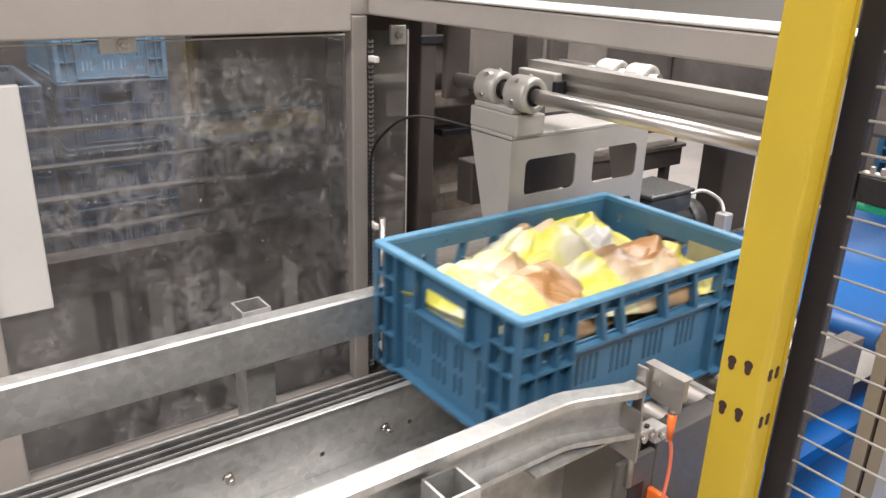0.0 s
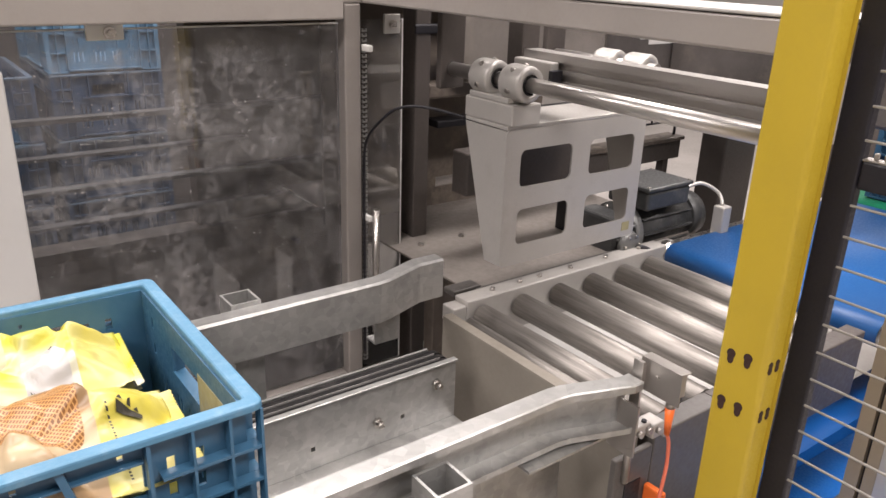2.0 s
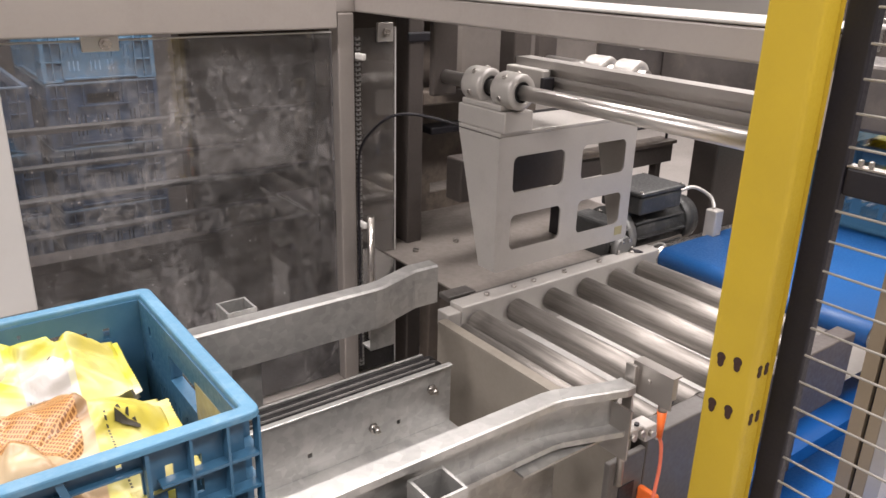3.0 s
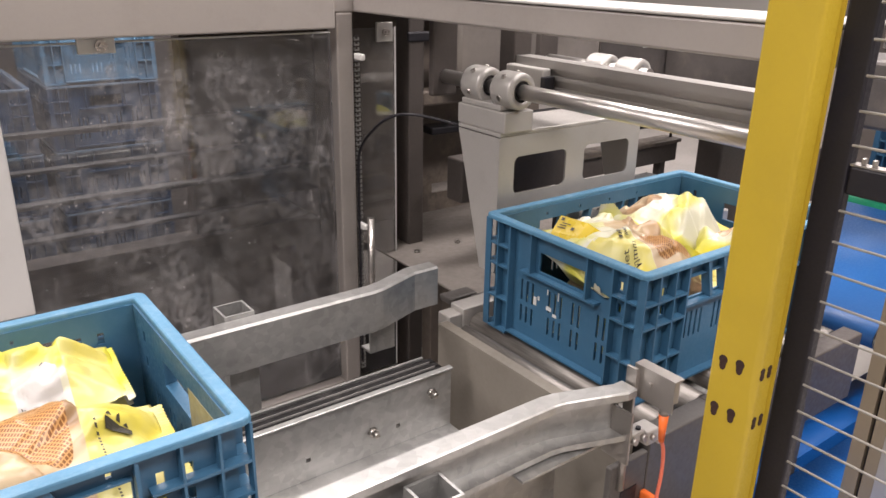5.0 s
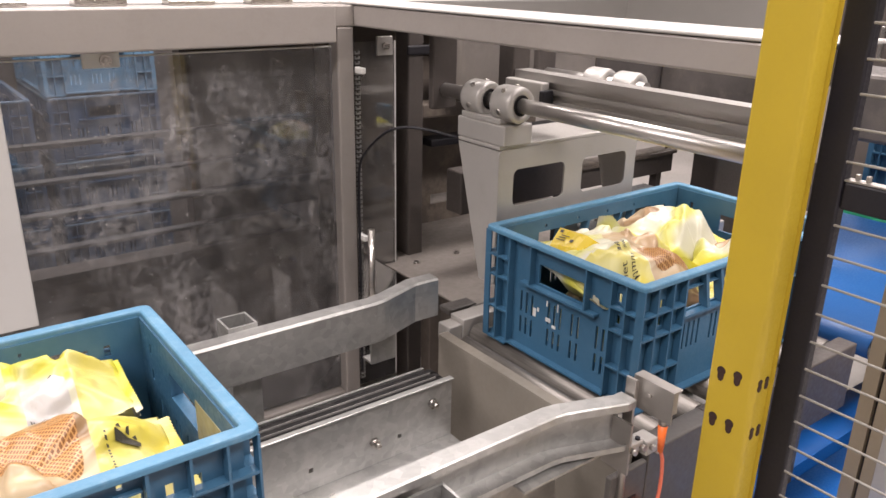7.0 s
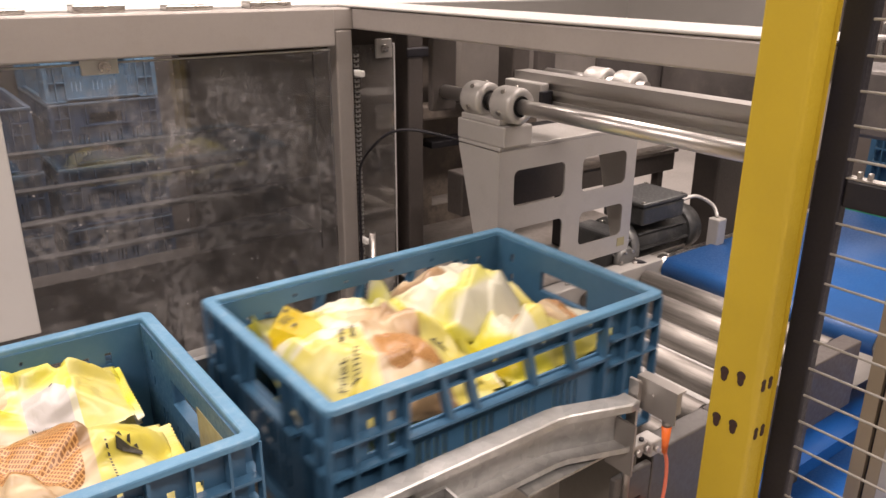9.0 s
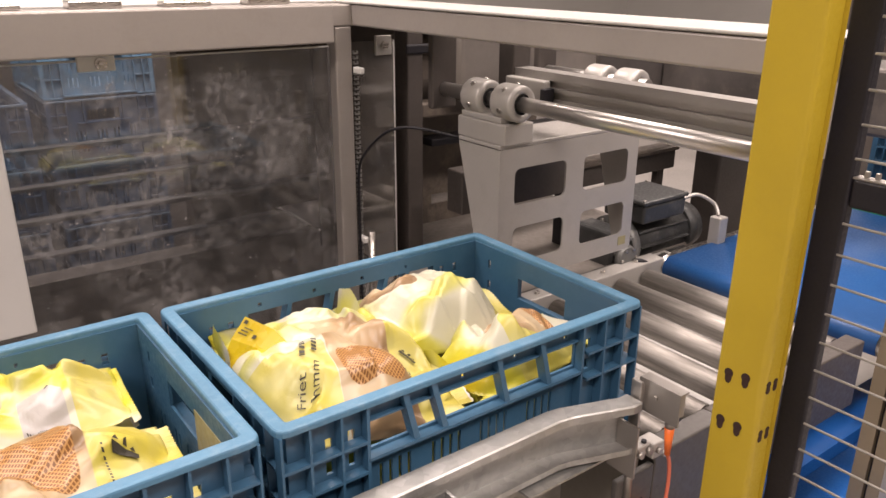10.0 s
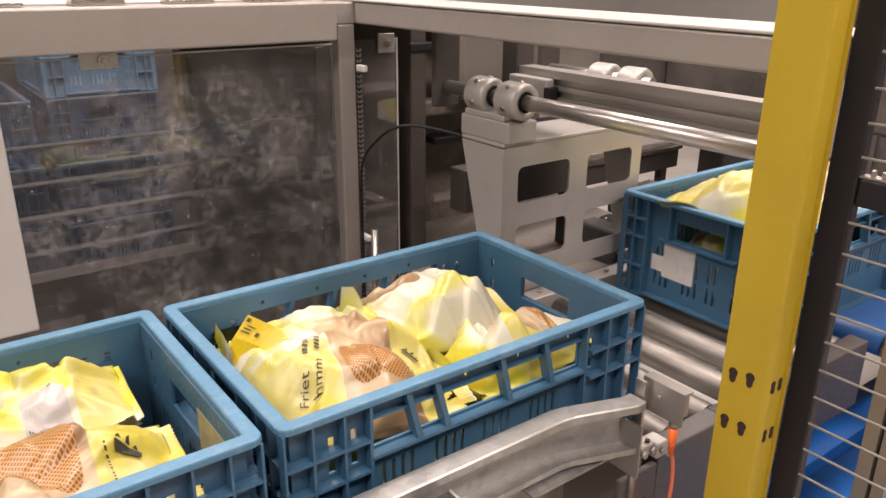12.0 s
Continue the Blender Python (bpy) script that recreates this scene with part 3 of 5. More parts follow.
def guide_rail(side, label):
    """A folded channel beside the crates, flared outwards at its mouth, on square tube posts with open tops."""
    rail = thing("guide_rail", label, "guide rail", "rails beside the belt conveyor")
    bm, last = bmesh.new(), None
    for x, off in ((-1.7, 0.0), (0.085, 0.0), (0.105, 0.003), (0.195, 0.034), (0.250 if side > 0 else 0.212, 0.034)):
        y0, y1 = (0.215 + off) * side, (0.248 + off) * side
        w = 0.003 * side
        section = ((y0, 0.806), (y0, 0.882), (y0 + 0.004 * side, 0.886), (y1 - 0.002 * side, 0.886), (y1, 0.884), (y1, 0.873), (y1 - w, 0.873), (y1 - w, 0.8815), (y0 + w, 0.8805), (y0 + w, 0.8105), (y1 - w, 0.8095), (y1 - w, 0.815), (y1, 0.815), (y1, 0.806))
        now = [bm.verts.new((x, y, z)) for y, z in section]
        if last:
            for k in range(len(section)):
                bm.faces.new((last[k], last[(k + 1) % len(section)], now[(k + 1) % len(section)], now[k]))
        else:
            bm.faces.new(now)
        last = now
    bm.faces.new(last)
    part("channel", bm, galvanised, rail)
    top = 0.893 if side > 0 else 0.864
    for x in ((-0.157, -1.0) if side > 0 else (-0.135, -1.0)):
        o, t = 0.026, 0.004
        yc = 0.274 * side
        part("tube_post", boxes((x - o, x + o, yc - o, yc - o + t, 0, top), (x - o, x + o, yc + o - t, yc + o, 0, top), (x - o, x - o + t, yc - o + t, yc + o - t, 0, top), (x + o - t, x + o, yc - o + t, yc + o - t, 0, top)), galvanised, rail, "square steel tube post with an open top")
    return rail


guide_rail(1, "galvanised steel guide rail with a flared end, glass side")
near = guide_rail(-1, "galvanised steel guide rail with a flared end, sensor side")
bm = boxes((0.02, 0.19, -0.262, -0.236, 0.796, 0.800))
part("mounting_strip", bm, galvanised, near, "bent flat steel strip")

single("rail_bracket", boxes((0.095, 0.150, 0.252, 0.256, 0.740, 0.8055), (0.095, 0.150, 0.2562, 0.285, 0.740, 0.744)), galvanised, "folded steel bracket hanging under the guide rail", "bracket")
single("drop_rod", rod((0.268, 0.53, 0.60), (0.268, 0.53, 0.905), 0.008), steel, "slim upright steel rod behind the guide rail", "rod")

# ---- roller conveyor ----
rollers = thing("roller_conveyor", "stainless steel roller conveyor over a white drip tray", "roller conveyor")
# the two near-side frames have a darker colour than the far one
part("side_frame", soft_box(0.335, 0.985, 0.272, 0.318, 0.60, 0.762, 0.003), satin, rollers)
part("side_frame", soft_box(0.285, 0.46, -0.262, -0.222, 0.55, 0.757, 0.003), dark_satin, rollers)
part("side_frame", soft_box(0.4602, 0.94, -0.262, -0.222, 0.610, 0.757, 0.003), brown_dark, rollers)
part("end_cover", soft_box(0.262, 0.268, -0.245, 0.262, 0.42, 0.752, 0.002), end_paint, rollers)
part("end_cover_top", boxes((0.262, 0.285, -0.245, 0.262, 0.7522, 0.7545)), end_paint, rollers)
part("front_cover", soft_box(0.20, 0.2845, -0.262, -0.250, 0.45, 0.742, 0.003), dark_satin, rollers)
part("drip_tray", boxes((0.29, 0.98, -0.221, 0.271, 0.660, 0.666)), white_sheet, rollers, "white tray under the rollers")
for i, x in enumerate((0.372, 0.482, 0.594, 0.704, 0.814, 0.915)):
    r = part("roller", rod((x, -0.212, 0.722), (x, 0.266, 0.722), 0.0265, 28), roller_steel, rollers)
    part("end_cap", rod((x, -0.2125, 0.722), (x, -0.2205, 0.722), 0.018, 20), rubber if i % 3 else orange_plastic, r)
    part("axle", rod((x, 0.2665, 0.722), (x, 0.2715, 0.722), 0.010, 12), steel, r)
part("roller", rod((0.303, -0.21, 0.742), (0.303, 0.225, 0.742), 0.012, 20), roller_steel, rollers, "thin front roller")
for x in (0.42, 0.50, 0.56, 0.66, 0.78, 0.90):
    part("screw", rod((x, 0.295, 0.7622), (x, 0.295, 0.768), 0.006, 10), steel, rollers)
for yy in (-0.24, 0.295):
    for x in (0.37, 0.76):
        part("leg", soft_box(x - 0.02, x + 0.02, yy - 0.02, yy + 0.018, 0.0, (0.599 if yy > 0 else 0.549) if yy > 0 or x < 0.5 else 0.6095, 0.003), dark_satin, rollers)
part("end_block", soft_box(0.300, 0.3345, 0.275, 0.315, 0.715, 0.752, 0.003), satin, rollers)
part("mounting_foot", soft_box(0.345, 0.420, 0.3325, 0.372, 0.7455, 0.760, 0.003), dark_satin, rollers)
part("guide_strip", soft_box(0.40, 0.90, 0.3185, 0.332, 0.735, 0.757, 0.002), dark_satin, rollers)
part("rating_plate", boxes((0.226, 0.262, -0.2635, -0.2622, 0.650, 0.690)), black_paint, rollers, "small black rating plate")

# ---- sensor on its clamp ----
sensor = thing("sensor_bracket", "steel sensor bracket clamped to an upright rod beside the guide rail", "sensor bracket")
part("rod", rod((0.221, -0.264, 0.700), (0.221, -0.264, 0.812), 0.0062), plain_steel, sensor)
part("flat_bar", soft_box(0.216, 0.221, -0.274, -0.256, 0.8125, 0.912, 0.001), plain_steel, sensor)
hood = part("hood", boxes((0.2265, 0.2290, -0.332, -0.262, 0.864, 0.915), (0.2292, 0.246, -0.332, -0.262, 0.9125, 0.915), (0.2292, 0.238, -0.332, -0.3295, 0.880, 0.9123)), plain_steel, sensor, "bent steel hood over the sensor")
part("hood_link", boxes((0.2212, 0.2263, -0.272, -0.262, 0.875, 0.905)), plain_steel, sensor)
part("clamp_block", soft_box(0.204, 0.236, -0.286, -0.250, 0.796, 0.8122, 0.003), cast_grey, sensor, "cast clamp block with screws")
part("clamp_block", soft_box(0.2365, 0.262, -0.292, -0.262, 0.785, 0.810, 0.003), cast_grey, sensor)
part("clamp_plate", boxes((0.1995, 0.2035, -0.288, -0.238, 0.765, 0.850)), plain_steel, sensor)
for x, y, z in ((0.210, -0.2862, 0.803), (0.230, -0.2862, 0.803), (0.245, -0.2922, 0.800), (0.256, -0.2922, 0.792)):
    part("screw", rod((x, y, z), (x, y - 0.007, z), 0.0050, 10), plain_steel, sensor)
for y in (-0.279, -0.257):
    part("screw", rod((0.2285, y, 0.8124), (0.2285, y, 0.816), 0.004, 10), black_paint, sensor)
part("screw", rod((0.2264, -0.292, 0.893), (0.2235, -0.292, 0.893), 0.0035, 10), plain_steel, hood)
part("sensor_body", soft_box(0.231, 0.250, -0.322, -0.300, 0.862, 0.905, 0.002), black_paint, sensor)
part("connector", rod((0.240, -0.311, 0.8615), (0.240, -0.311, 0.850), 0.0070), plain_steel, sensor)
cable = thing("sensor_cable", "orange sensor cable with a moulded orange plug", "cable")
part("plug", rod((0.240, -0.311, 0.8498), (0.242, -0.311, 0.804), 0.0072, 16, 0.0042), orange_plastic, cable)
part("lead", sweep([(0.242, -0.311, 0.805), (0.250, -0.311, 0.785), (0.252, -0.312, 0.750), (0.246, -0.314, 0.715), (0.236, -0.317, 0.680), (0.226, -0.320, 0.62), (0.226, -0.322, 0.40)], 0.0029), coral, cable)
single("cable_plug", soft_box(0.272, 0.284, -0.300, -0.2625, 0.645, 0.675, 0.004), orange_plastic, "small orange connector on the frame side", "connector")

# ---- centring paddle with shafts ----
paddle = thing("centring_paddle", "satin grey sheet-steel paddle with four rounded windows", "centring paddle")
WIN = [(0.441, 0.588, 1.000, 1.078), (0.642, 0.785, 1.000, 1.078), (0.441, 0.588, 0.874, 0.952), (0.642, 0.785, 0.874, 0.952)]
X0, X1, Z0, Z1 = 0.400, 0.818, 0.830, 1.122


def rounded(a, r=0.014, n=5):
    x0, x1, z0, z1 = a
    pts = []
    for cx, cz, s in ((x1 - r, z1 - r, 0), (x0 + r, z1 - r, 90), (x0 + r, z0 + r, 180), (x1 - r, z0 + r, 270)):
        pts += [(cx + r * math.cos(radians(s + 90 * k / n)), cz + r * math.sin(radians(s + 90 * k / n))) for k in range(n + 1)]
    return pts


def windowed_face(y0, y1):
    """The paddle's face: outline and rounded windows, filled and given thickness."""
    bm = bmesh.new()
    edges = []
    for pts in [rounded((X0, X1, Z0, Z1), 0.010)] + [rounded(w) for w in WIN]:
        vs = [bm.verts.new((x, y0, z)) for x, z in pts]
        edges += [bm.edges.new((vs[i], vs[(i + 1) % len(vs)])) for i in range(len(vs))]
    bmesh.ops.triangle_fill(bm, use_beauty=True, use_dissolve=False, edges=edges)
    made = bmesh.ops.extrude_face_region(bm, geom=bm.faces[:])
    bmesh.ops.translate(bm, verts=[v for v in made["geom"] if isinstance(v, bmesh.types.BMVert)], vec=(0, y1 - y0, 0))
    return bm


part("face_plate", windowed_face(0.255, 0.259), satin, paddle)


def tapered_end(x0, x1):
    bm = bmesh.new()
    pts = ((0.2592, Z0 + 0.004), (0.2592, Z1 - 0.002), (0.388, Z1 - 0.002), (0.305, Z0 + 0.004))
    a = [bm.verts.new((x0, y, z)) for y, z in pts]
    b = [bm.verts.new((x1, y, z)) for y, z in pts]
    for i in range(4):
        bm.faces.new((a[i], a[(i + 1) % 4], b[(i + 1) % 4], b[i]))
    bm.faces.new(a)
    bm.faces.new(b[::-1])
    return bm


part("end_plate", tapered_end(X0, X0 + 0.004), satin, paddle)
part("end_plate", tapered_end(X1 - 0.004, X1), satin, paddle)
part("top_plate", soft_box(X0, X1, 0.255, 0.390, Z1, Z1 + 0.008, 0.002), satin, paddle)
part("bottom_lip", boxes((X0 + 0.01, X1 - 0.01, 0.2592, 0.30, Z0 + 0.001, Z0 + 0.005)), satin, paddle)
part("sticker", boxes((0.775, 0.800, 0.2538, 0.2548, 0.845, 0.866)), sticker, paddle, "small worn yellow sticker")
for bx in (0.432,):
    part("bearing_base", soft_box(bx - 0.030, bx + 0.045, 0.245, 0.395, Z1 + 0.0082, Z1 + 0.050, 0.003), satin, paddle)
    for y in (0.232, 0.326):
        bm = ring(bmesh.new(), (bx, y, 1.212), (bx, y + 0.058, 1.212), 0.036, 0.0205)
        collar = part("collar", bm, cast_grey, paddle, "cast shaft collar with screws")
        part("seal", ring(bmesh.new(), (bx, y - 0.001, 1.212), (bx, y + 0.004, 1.212), 0.0204, 0.0150, 24), rubber, collar)
        for ang in (70, 130, 200):
            c, s = math.cos(radians(ang)), math.sin(radians(ang))
            part("screw", rod((bx + 0.034 * c, y + 0.028, 1.212 + 0.034 * s), (bx + 0.039 * c, y + 0.028, 1.212 + 0.039 * s), 0.0055, 10), steel, collar)
    part("riser", soft_box(bx - 0.028, bx + 0.028, 0.262, 0.385, 1.1725, 1.184, 0.002), cast_grey, paddle)

shaft = thing("guide_shaft", "polished round steel guide shaft", "shaft", "guide shafts")
part("bar", rod((0.432, -0.30, 1.212), (0.432, 0.48, 1.212), 0.0148, 28), chrome, shaft)
part("shaft_support", soft_box(0.40, 0.465, 0.482, 0.50, 1.17, 1.342, 0.004), brown_dark, shaft)
part("shaft_support", soft_box(0.40, 0.4395, -0.318, -0.3005, 1.185, 1.3836, 0.004), brown_dark, shaft)
far_shaft = thing("guide_shaft", "polished round steel guide shaft with cast collars", "shaft", "guide shafts")
part("bar", rod((0.738, 0.18, 1.229), (0.738, 0.48, 1.229), 0.0138, 28), chrome, far_shaft)
for y in (0.20, 0.285):
    part("collar", ring(bmesh.new(), (0.738, y, 1.229), (0.738, y + 0.055, 1.229), 0.031, 0.0145), cast_grey, far_shaft)
part("shaft_support", soft_box(0.708, 0.768, 0.482, 0.50, 1.18, 1.342, 0.004), brown_dark, far_shaft)

profile = thing("aluminium_profile", "grooved aluminium profile beam beside the shafts", "profile beam")
bm = bmesh.new()
sect = ((0, 0), (0.012, 0), (0.012, 0.008), (0.020, 0.008), (0.020, 0), (0.040, 0), (0.040, 0.066), (0.0, 0.066), (0.0, 0.050), (0.008, 0.050), (0.008, 0.036), (0.0, 0.036), (0.0, 0.028), (0.006, 0.028), (0.006, 0.014), (0.0, 0.014))
ends = [[bm.verts.new((0.535 + a, y, 1.196 + b)) for a, b in sect] for y in (-0.27, 0.37)]
for i in range(len(sect)):
    bm.faces.new((ends[0][i], ends[0][(i + 1) % len(sect)], ends[1][(i + 1) % len(sect)], ends[1][i]))
for e in ends:
    bm.faces.new(e)
part("extrusion", bm, alu, profile)
part("end_block", soft_box(0.512, 0.5345, 0.262, 0.375, 1.196, 1.246, 0.003), cast_grey, profile)
part("end_block", soft_box(0.505, 0.5345, 0.25, 0.2615, 1.20, 1.232, 0.002), black_paint, profile)
part("bracket", soft_box(0.53, 0.58, 0.371, 0.42, 1.19, 1.342, 0.004), brown_dark, profile)
part("bracket", soft_box(0.53, 0.58, -0.300, -0.2705, 1.19, 1.342, 0.004), beam_paint, profile)
yellow_tape = single("marking_strip", boxes((0.575, 0.579, -0.27, 0.2, 1.188, 1.1955)), yellow_paint, "thin yellow strip under the profile beam", "strip")

hose = single("air_hose", sweep([(0.402, 0.39, 1.124), (0.335, 0.45, 1.142), (0.305, 0.50, 1.133), (0.291, 0.55, 1.098), (0.286, 0.60, 1.045), (0.288, 0.615, 0.97), (0.291, 0.62, 0.8), (0.291, 0.62, 0.5)], 0.0032), black_paint, "black air hose curving down beside the post", "hose")

# ---- gear motor and blue belt ----
motor = thing("gear_motor", "dark grey electric gear motor with a terminal box", "motor")
MX, MY, MZ = 1.05, 0.40, 0.775
bm = rod((MX - 0.10, MY, MZ), (MX + 0.12, MY, MZ), 0.062, 28)
part("housing", bm, motor_grey, motor)
for k in range(11):
    a = radians(-70 + 32 * k)
    c, s = math.cos(a), math.sin(a)
    bm = boxes((MX - 0.09, MX + 0.11, -0.002, 0.002, 0.061, 0.073))
    bm.transform(Matrix.Translation((0, MY, MZ)) @ Matrix.Rotation(a, 4, "X"))
    part("cooling_fin", bm, motor_grey, motor)
part("fan_cover", rod((MX + 0.1205, MY, MZ), (MX + 0.18, MY, MZ), 0.070, 28, 0.064), motor_grey, motor)
part("flange", rod((MX - 0.13, MY, MZ), (MX - 0.1005, MY, MZ), 0.078, 28), motor_light, motor)
part("gearbox", soft_box(MX - 0.20, MX - 0.1305, MY - 0.07, MY + 0.07, MZ - 0.08, MZ + 0.06, 0.012, 3), motor_grey, motor)
tbox = part("terminal_box", soft_box(MX - 0.11, MX + 0.06, MY - 0.085, MY + 0.05, MZ + 0.070, MZ + 0.120, 0.008, 3), motor_grey, motor)
part("terminal_lid", soft_box(MX - 0.115, MX + 0.065, MY - 0.09, MY + 0.055, MZ + 0.1205, MZ + 0.132, 0.005, 2), motor_grey, tbox)
for k in range(8):
    a = radians(45 * k + 20)
    part("flange_bolt", rod((MX - 0.1305, MY + 0.066 * math.cos(a), MZ + 0.066 * math.sin(a)), (MX - 0.138, MY + 0.066 * math.cos(a), MZ + 0.066 * math.sin(a)), 0.006, 6), steel, motor)
for x in (MX - 0.105, MX + 0.055):
    for y in (MY - 0.080, MY + 0.045):
        part("lid_screw", rod((x, y, MZ + 0.1322), (x, y, MZ + 0.135), 0.005, 10), steel, tbox)
for z in (-0.055, -0.025, 0.005, 0.035):
    part("gearbox_rib", soft_box(MX - 0.196, MX - 0.134, MY - 0.078, MY - 0.0703, MZ + z, MZ + z + 0.006, 0.001), motor_light, motor)
part("gland", rod((MX + 0.0652, MY - 0.05, MZ + 0.10), (MX + 0.085, MY - 0.055, MZ + 0.104), 0.010, 12), cast_grey, tbox)
part("gear_cover", rod((MX - 0.165, MY - 0.0785, MZ - 0.005), (MX - 0.165, MY - 0.094, MZ - 0.005), 0.036, 24, 0.031), motor_light, motor, "round cast gear cover")
for k in range(6):
    a = radians(60 * k)
    part("cover_bolt", rod((MX - 0.165 + 0.026 * math.cos(a), MY - 0.0942, MZ - 0.005 + 0.026 * math.sin(a)), (MX - 0.165 + 0.026 * math.cos(a), MY - 0.099, MZ - 0.005 + 0.026 * math.sin(a)), 0.004, 6), steel, motor)
part("isolator", soft_box(MX + 0.13, MX + 0.165, MY - 0.15, MY - 0.115, MZ - 0.02, MZ + 0.06, 0.004), cast_grey, motor, "pale grey isolator box")
part("lead", sweep([(MX + 0.06, MY - 0.06, MZ + 0.10), (MX + 0.11, MY - 0.08, MZ + 0.115), (MX + 0.15, MY - 0.11, MZ + 0.09), (MX + 0.148, MY - 0.13, MZ + 0.061)], 0.005), cast_grey, motor)
part("foot", soft_box(MX - 0.10, MX + 0.10, MY - 0.06, MY + 0.06, 0.0, MZ - 0.0625, 0.004), machine_dark, motor)
part("cable", sweep([(MX - 0.14, MY - 0.07, MZ - 0.03), (MX - 0.14, MY - 0.11, MZ - 0.01), (MX - 0.09, MY - 0.12, MZ - 0.04), (MX - 0.06, MY - 0.10, MZ - 0.08)], 0.006), black_paint, motor)

blue = thing("blue_belt_conveyor", "conveyor with a smooth blue belt over end drums", "belt conveyor")


def loop_belt(x0, x1, y0, y1, z_top, r):
    bm = bmesh.new()
    pts = [(x1 + r * math.cos(radians(a)), z_top - r + r * math.sin(radians(a))) for a in range(90, -91, -15)]
    pts += [(x0 + r * math.cos(radians(a)), z_top - r + r * math.sin(radians(a))) for a in range(270, 89, -15)]
    a = [bm.verts.new((x, y0, z)) for x, z in pts]
    b = [bm.verts.new((x, y1, z)) for x, z in pts]
    for i in range(len(pts)):
        f = bm.faces.new((a[i], a[(i + 1) % len(pts)], b[(i + 1) % len(pts)], b[i]))
        f.smooth = True
    bm.faces.new(a)
    bm.faces.new(b[::-1])
    return bm


part("belt", loop_belt(1.005, 1.80, -0.27, 0.268, 0.764, 0.030), blue_belt, blue)
part("drum_end", rod((1.005, 0.2685, 0.734), (1.005, 0.295, 0.734), 0.031, 24), steel, blue)
part("drum_end", rod((1.005, -0.2705, 0.734), (1.005, -0.295, 0.734), 0.031, 24), steel, blue)
# near-side frame is darker than the far one
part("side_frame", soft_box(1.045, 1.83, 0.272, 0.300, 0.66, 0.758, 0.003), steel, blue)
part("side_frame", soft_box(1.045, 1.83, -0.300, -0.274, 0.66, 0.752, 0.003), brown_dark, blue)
part("bearing", soft_box(0.965, 1.044, 0.296, 0.318, 0.715, 0.757, 0.003), cast_grey, blue)
for x in (1.1, 1.75):
    for yy in (-0.287, 0.286):
        part("leg", soft_box(x - 0.02, x + 0.02, yy - 0.012, yy + 0.012, 0.0, 0.659, 0.003), steel, blue)
green = thing("green_belt_conveyor", "conveyor with a green belt behind the blue one", "belt conveyor")
part("belt", loop_belt(1.872, 3.6, -0.27, 0.268, 0.764, 0.030), green_belt, green)
# here too the near-side frame has the darker colour
part("side_frame", soft_box(1.90, 3.6, 0.272, 0.300, 0.66, 0.758, 0.003), steel, green)
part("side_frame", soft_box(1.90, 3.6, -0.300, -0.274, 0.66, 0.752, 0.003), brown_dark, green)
for x in (1.98, 3.5):
    for yy in (-0.287, 0.286):
        part("leg", soft_box(x - 0.02, x + 0.02, yy - 0.012, yy + 0.012, 0.0, 0.659, 0.003), steel, green)
cabinet = thing("far_cabinet", "dark machine cabinet with doors beyond the green belt", "cabinet")
part("body", soft_box(3.76, 4.25, 0.15, 1.45, 0.0, 2.1, 0.01), machine_dark, cabinet)
for y0 in (0.17, 0.60, 1.03):
    leaf = part("door", soft_box(3.742, 3.7585, y0, y0 + 0.40, 0.08, 2.04, 0.005), brown_dark if y0 > 0.5 else machine_brown, cabinet)
    part("handle", soft_box(3.722, 3.7415, y0 + 0.04, y0 + 0.06, 1.05, 1.22, 0.003), steel, leaf)
    for z in (1.5, 1.54, 1.58):
        part("vent", boxes((3.7395, 3.7418, y0 + 0.10, y0 + 0.32, z, z + 0.015)), black_paint, leaf)
lower = thing("lower_conveyor", "low bright blue belt conveyor under the crossing belts", "belt conveyor")
part("belt", loop_belt(0.55, 2.4, -0.245, -0.150, 0.50, 0.022), bright_blue, lower)
part("belt", loop_belt(0.55, 2.4, -0.52, -0.268, 0.50, 0.022), bright_blue, lower)
part("bed", boxes((0.52, 2.4, -0.53, -0.14, 0.40, 0.455)), machine_dark, lower)
for x in (0.7, 2.2):
    part("leg", boxes((x - 0.03, x + 0.03, -0.5, -0.17, 0, 0.399)), machine_dark, lower)

beige_post = thing("slotted_post", "beige slotted aluminium post behind the wire fence", "post")
part("profile", boxes((0.700, 0.745, -0.405, -0.381, 0.531, 1.02)), beige, beige_post)
part("profile", boxes((0.700, 0.745, -0.432, -0.412, 0.531, 1.02)), beige, beige_post)
part("slot", boxes((0.712, 0.745, -0.4118, -0.4052, 0.531, 1.02)), black_paint, beige_post)
part("side_strip", boxes((0.700, 0.742, -0.456, -0.4325, 0.531, 1.02)), satin, beige_post)
part("base", boxes((0.69, 0.755, -0.46, -0.375, 0.0, 0.5305)), machine_dark, beige_post)
single("dark_column", soft_box(1.68, 1.86, 0.60, 0.70, 0.0, 1.25, 0.006), brown_dark, "dark brown steel column", "column")
cross = thing("cross_beam", "dark brown ledged beam behind the motor", "beam")
part("web", soft_box(0.95, 1.679, 0.78, 0.84, 0.795, 0.862, 0.004), brown_dark, cross)
part("ledge", soft_box(0.95, 1.679, 0.765, 0.84, 0.8625, 0.876, 0.003), machine_brown, cross)
part("leg", soft_box(1.62, 1.65, 0.80, 0.83, 0.0, 0.7945, 0.003), brown_dark, cross)
single("cross_beam", soft_box(0.60, 1.66, 0.76, 0.82, 1.01, 1.03, 0.004), black_paint, "thin dark cross beam behind the paddle", "beam")
